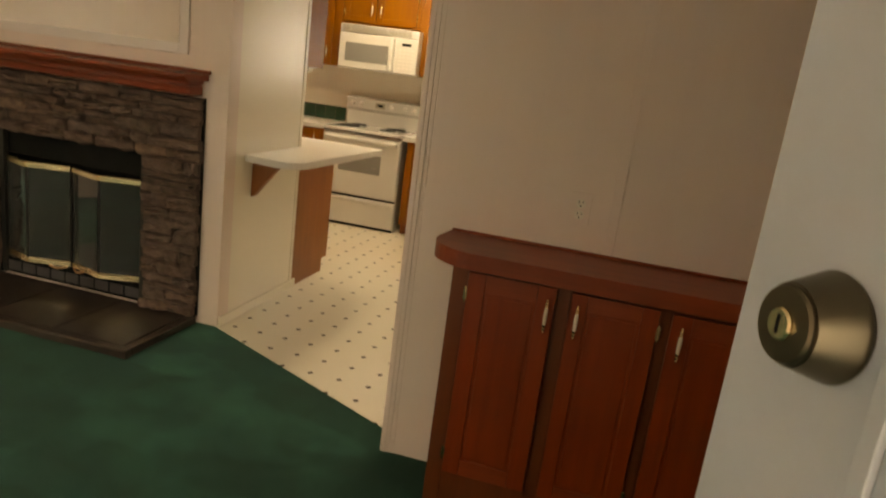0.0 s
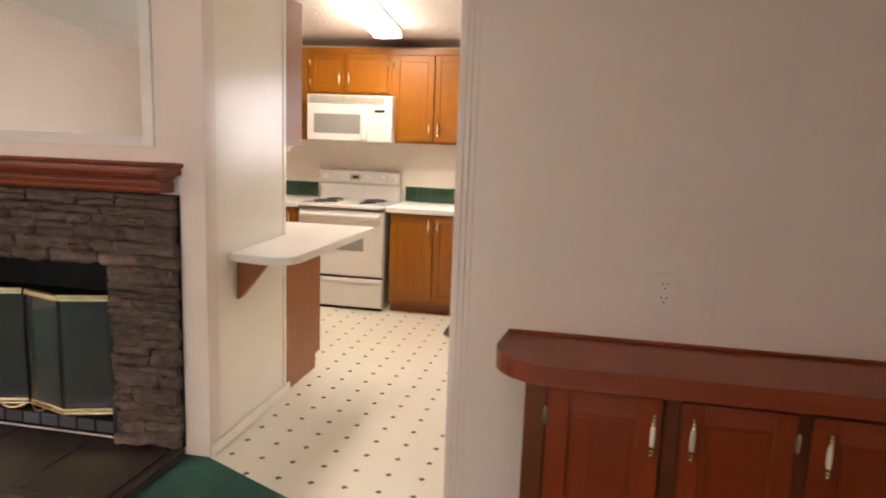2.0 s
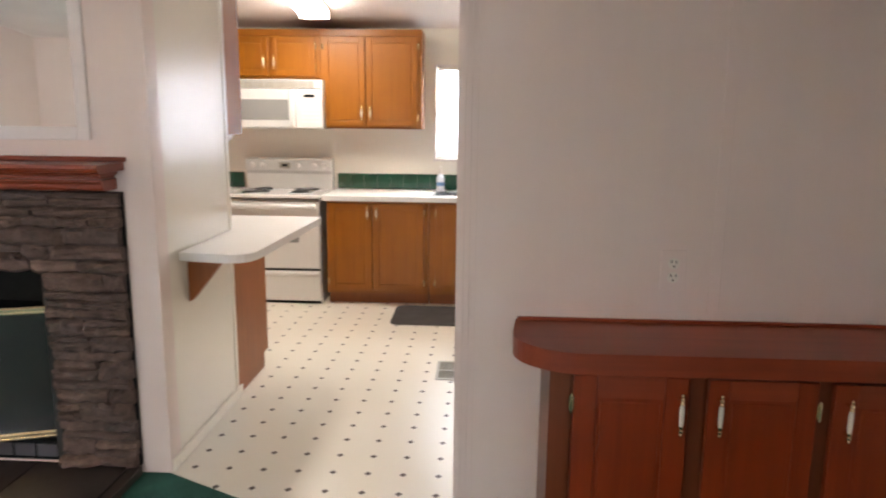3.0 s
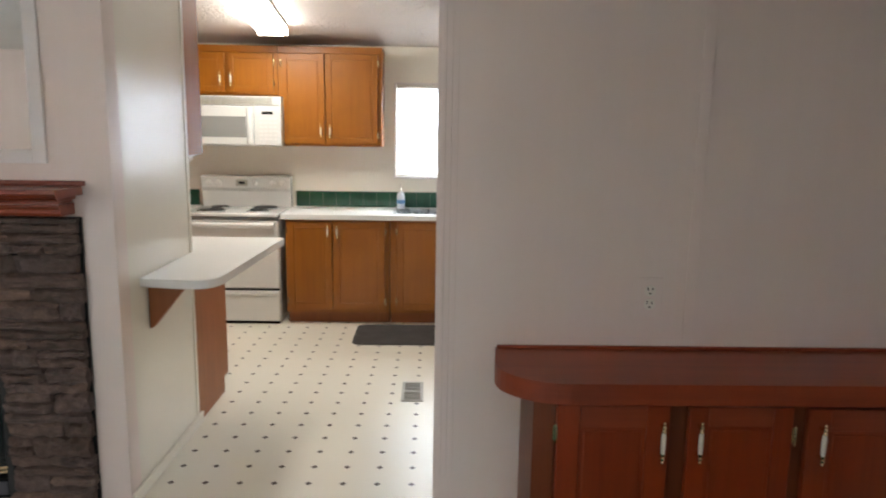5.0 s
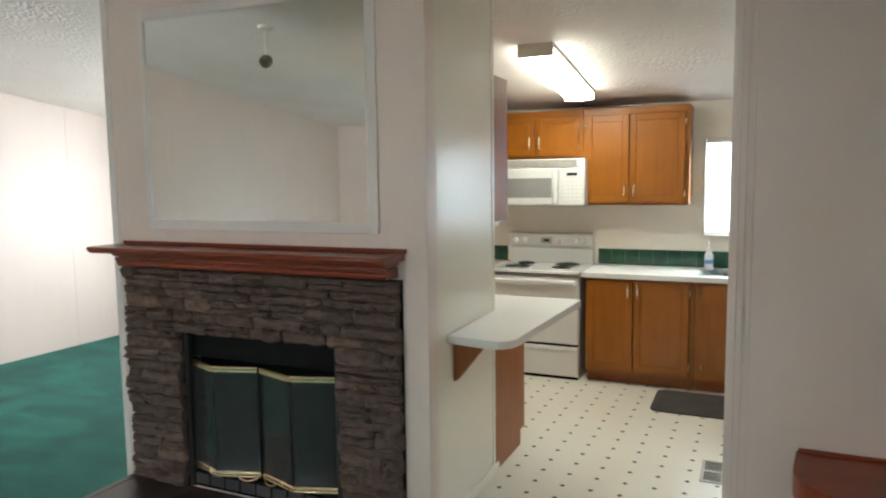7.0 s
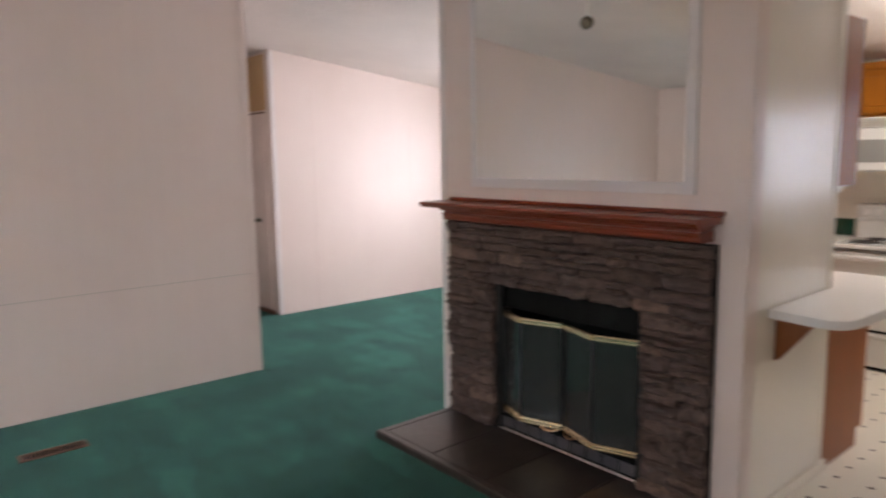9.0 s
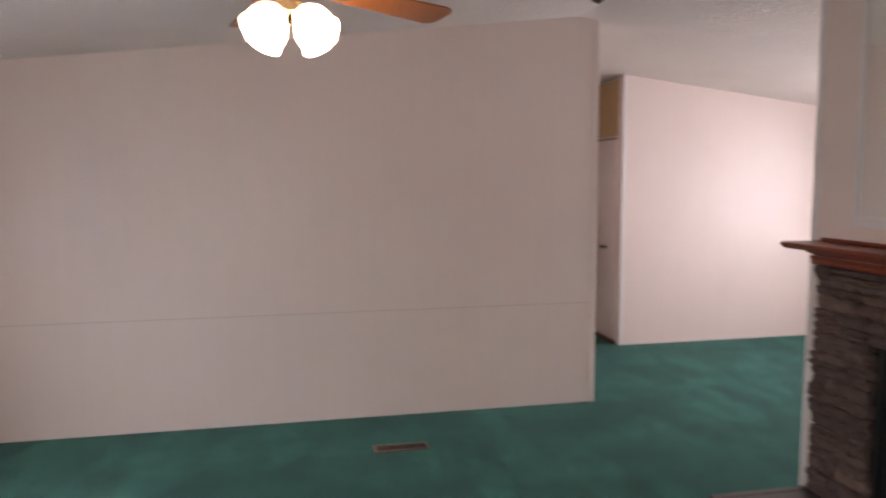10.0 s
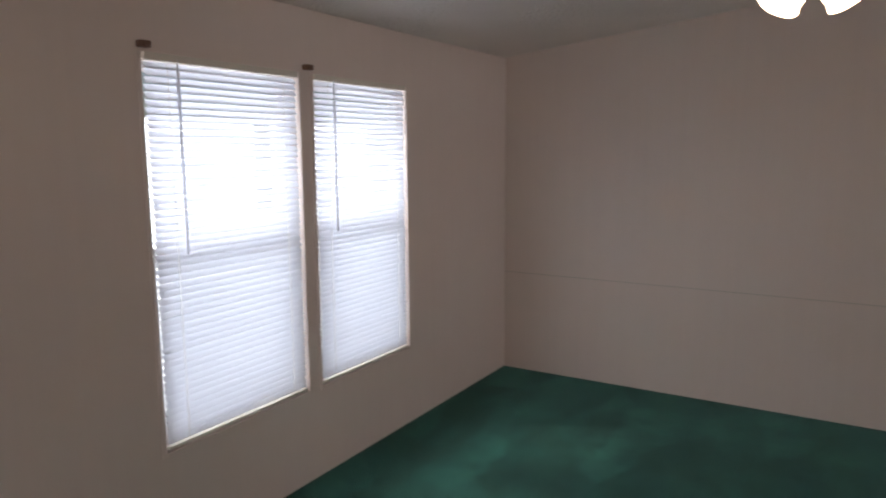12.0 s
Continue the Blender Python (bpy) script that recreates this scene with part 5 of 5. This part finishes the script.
for k in range(4):
    a = radians(45 + 90 * k)
    m = base @ Matrix.Rotation(a, 4, "Z") @ Matrix.Translation((0.048, 0, FZ - 0.078)) @ Matrix.Rotation(radians(134), 4, "Y") @ Matrix.Scale(0.93, 4)
    sh = thing("lamp", (*FXY, FZ))
    sh.parent = fan
    sh.location = (0, 0, 0)
    bm = bmesh.new()
    lathe(bm, [(0.016, -0.02), (0.020, 0.0), (0.026, 0.010), (0.024, 0.014), (0.0, 0.014)], m, 16)
    part("lamp_holder", bm, M_BRASS, sh, smooth=True)
    bm = bmesh.new()
    lathe(bm, [(0.024, 0.012), (0.040, 0.022), (0.056, 0.048), (0.061, 0.078), (0.058, 0.100), (0.066, 0.118), (0.062, 0.118), (0.054, 0.100), (0.0, 0.092)], m, 24)
    part("glass_shade", bm, M_SHADE, sh, "glowing frosted tulip glass shade", smooth=True)

# small round spotlight on the vault, seen in the mirror
SP = (-1.80, -1.25)
sz = ceil_z(SP[1])
sp = thing("ceiling_spotlight", (*SP, sz), "small white ceiling spotlight with a dark round head", "spotlight")
bm = bmesh.new()
lathe(bm, [(0.0, sz + 0.004), (0.055, sz + 0.004), (0.055, sz - 0.02), (0.02, sz - 0.032), (0.011, sz - 0.035), (0.011, sz - 0.195), (0.0, sz - 0.195)], Matrix.Translation((*SP, 0)), 20)
part("mount", bm, M_IVORY, sp, smooth=True)
bm = bmesh.new()
lathe(bm, [(0.0, -0.035), (0.028, -0.030), (0.043, -0.008), (0.045, 0.012), (0.040, 0.034), (0.030, 0.040), (0.028, 0.030), (0.0, 0.028)], Matrix.Translation((*SP, sz - 0.232)) @ Matrix.Rotation(radians(-120), 4, "X"), 24)
part("lamp_head", bm, M_NICKEL, sp, smooth=True)

# ---- stacked stone around the firebox, laid last ----
rnd = random.Random(11)
stone_meshes = []
NX, NZ = 9, 6
for k in range(22):
    bm = bmesh.new()
    waves = [(rnd.uniform(0.6, 2.6), rnd.uniform(0, 6.28), rnd.uniform(0.02, 0.07)) for _ in range(2)]
    ridge, lean = rnd.uniform(0.40, 0.70), rnd.uniform(-0.25, 0.25)
    cut = [rnd.uniform(0.0, 0.04) for _ in range(4)]
    grid = {}
    for i in range(NX):
        for j in range(NZ):
            u, v = i / (NX - 1), j / (NZ - 1)
            wave = sum(a * math.sin(6.28 * f * u + p) for f, p, a in waves)
            end = min(u, 1 - u)
            taper = 1 - 0.16 * max(0.0, 1 - end / 0.08) ** 2
            zz = (v - 0.5) * taper + wave * (0.5 + 0.5 * abs(2 * v - 1)) + rnd.uniform(-0.018, 0.018)
            xx = u - 0.5 + (cut[0] * (v if v > 0.5 else 0) + cut[1] * (1 - v if v < 0.5 else 0)) * (1 if u < 0.5 else 0) * (1 - 2 * u) - (cut[2] * v + cut[3] * (1 - v)) * max(0.0, 2 * u - 1)
            dome = (1 - max(0.0, abs(v - ridge) / (ridge if v < ridge else 1 - ridge)) ** 5) * (1 - 0.5 * max(0.0, 1 - end / 0.05) ** 2)
            depth = 0.52 + 0.36 * dome + lean * (u - 0.5) + 0.18 * math.sin(9 * u + 4 * v + k) * v + rnd.uniform(-0.13, 0.13)
            grid[i, j] = bm.verts.new((xx, -max(0.12, depth), zz))
    ring = [(i, 0) for i in range(NX)] + [(NX - 1, j) for j in range(1, NZ)] + [(i, NZ - 1) for i in range(NX - 2, -1, -1)] + [(0, j) for j in range(NZ - 2, 0, -1)]
    back = {q: bm.verts.new((grid[q].co.x, 0.0, grid[q].co.z)) for q in ring}
    for i in range(NX - 1):
        for j in range(NZ - 1):
            bm.faces.new((grid[i, j], grid[i + 1, j], grid[i + 1, j + 1], grid[i, j + 1]))
    for q, p in zip(ring, ring[1:] + ring[:1]):
        bm.faces.new((grid[q], back[q], back[p], grid[p]))
    bmesh.ops.recalc_face_normals(bm, faces=bm.faces)
    me = bpy.data.meshes.new("stone")
    bm.to_mesh(me)
    bm.free()
    me.shade_smooth()
    me.set_sharp_from_angle(angle=radians(24))
    me.materials.append(M_STONE)
    stone_meshes.append(me)


def lay(x0, x1, z0, z1):
    x = x0
    while x < x1 - 0.02:
        w = rnd.uniform(0.09, 0.30)
        if x + w > x1 - 0.08:
            w = x1 - x
        h = z1 - z0
        split = rnd.uniform(0.4, 0.6)
        subs = [(z0, z1)] if h < 0.052 or rnd.random() < 0.62 else [(z0, z0 + h * split), (z0 + h * split, z1)]
        for za, zb in subs:
            s = new("stone", rnd.choice(stone_meshes))
            s.parent = fp
            s.location = Vector((x + w / 2 + rnd.uniform(-0.006, 0.006), -0.017, (za + zb) / 2)) - origin(fp)
            s.scale = ((w + 0.002) * rnd.choice((-1, 1)), rnd.uniform(0.028, 0.062), (zb - za) * 1.07)
            s.rotation_euler = (0, rnd.uniform(-0.022, 0.022), 0)
        x += w


def courses(x0, x1, z0, z1, left, right):
    """Rows of stone between two heights; left and right say how far the row ends wander."""
    z = z0
    while z < z1 - 0.01:
        h = rnd.uniform(0.038, 0.080)
        if z + h > z1 - 0.034:
            h = z1 - z
        lay(x0 - rnd.uniform(*left), x1 + rnd.uniform(*right), z, z + h)
        z += h


courses(SX0, OX0, 0.042, OZ1, (-0.006, 0.020), (-0.012, 0.006))
courses(OX1, SX1, 0.042, OZ1, (-0.006, 0.012), (-0.008, 0.0))
courses(SX0, SX1, OZ1, SZ1, (0.0, 0.015), (-0.006, 0.0))
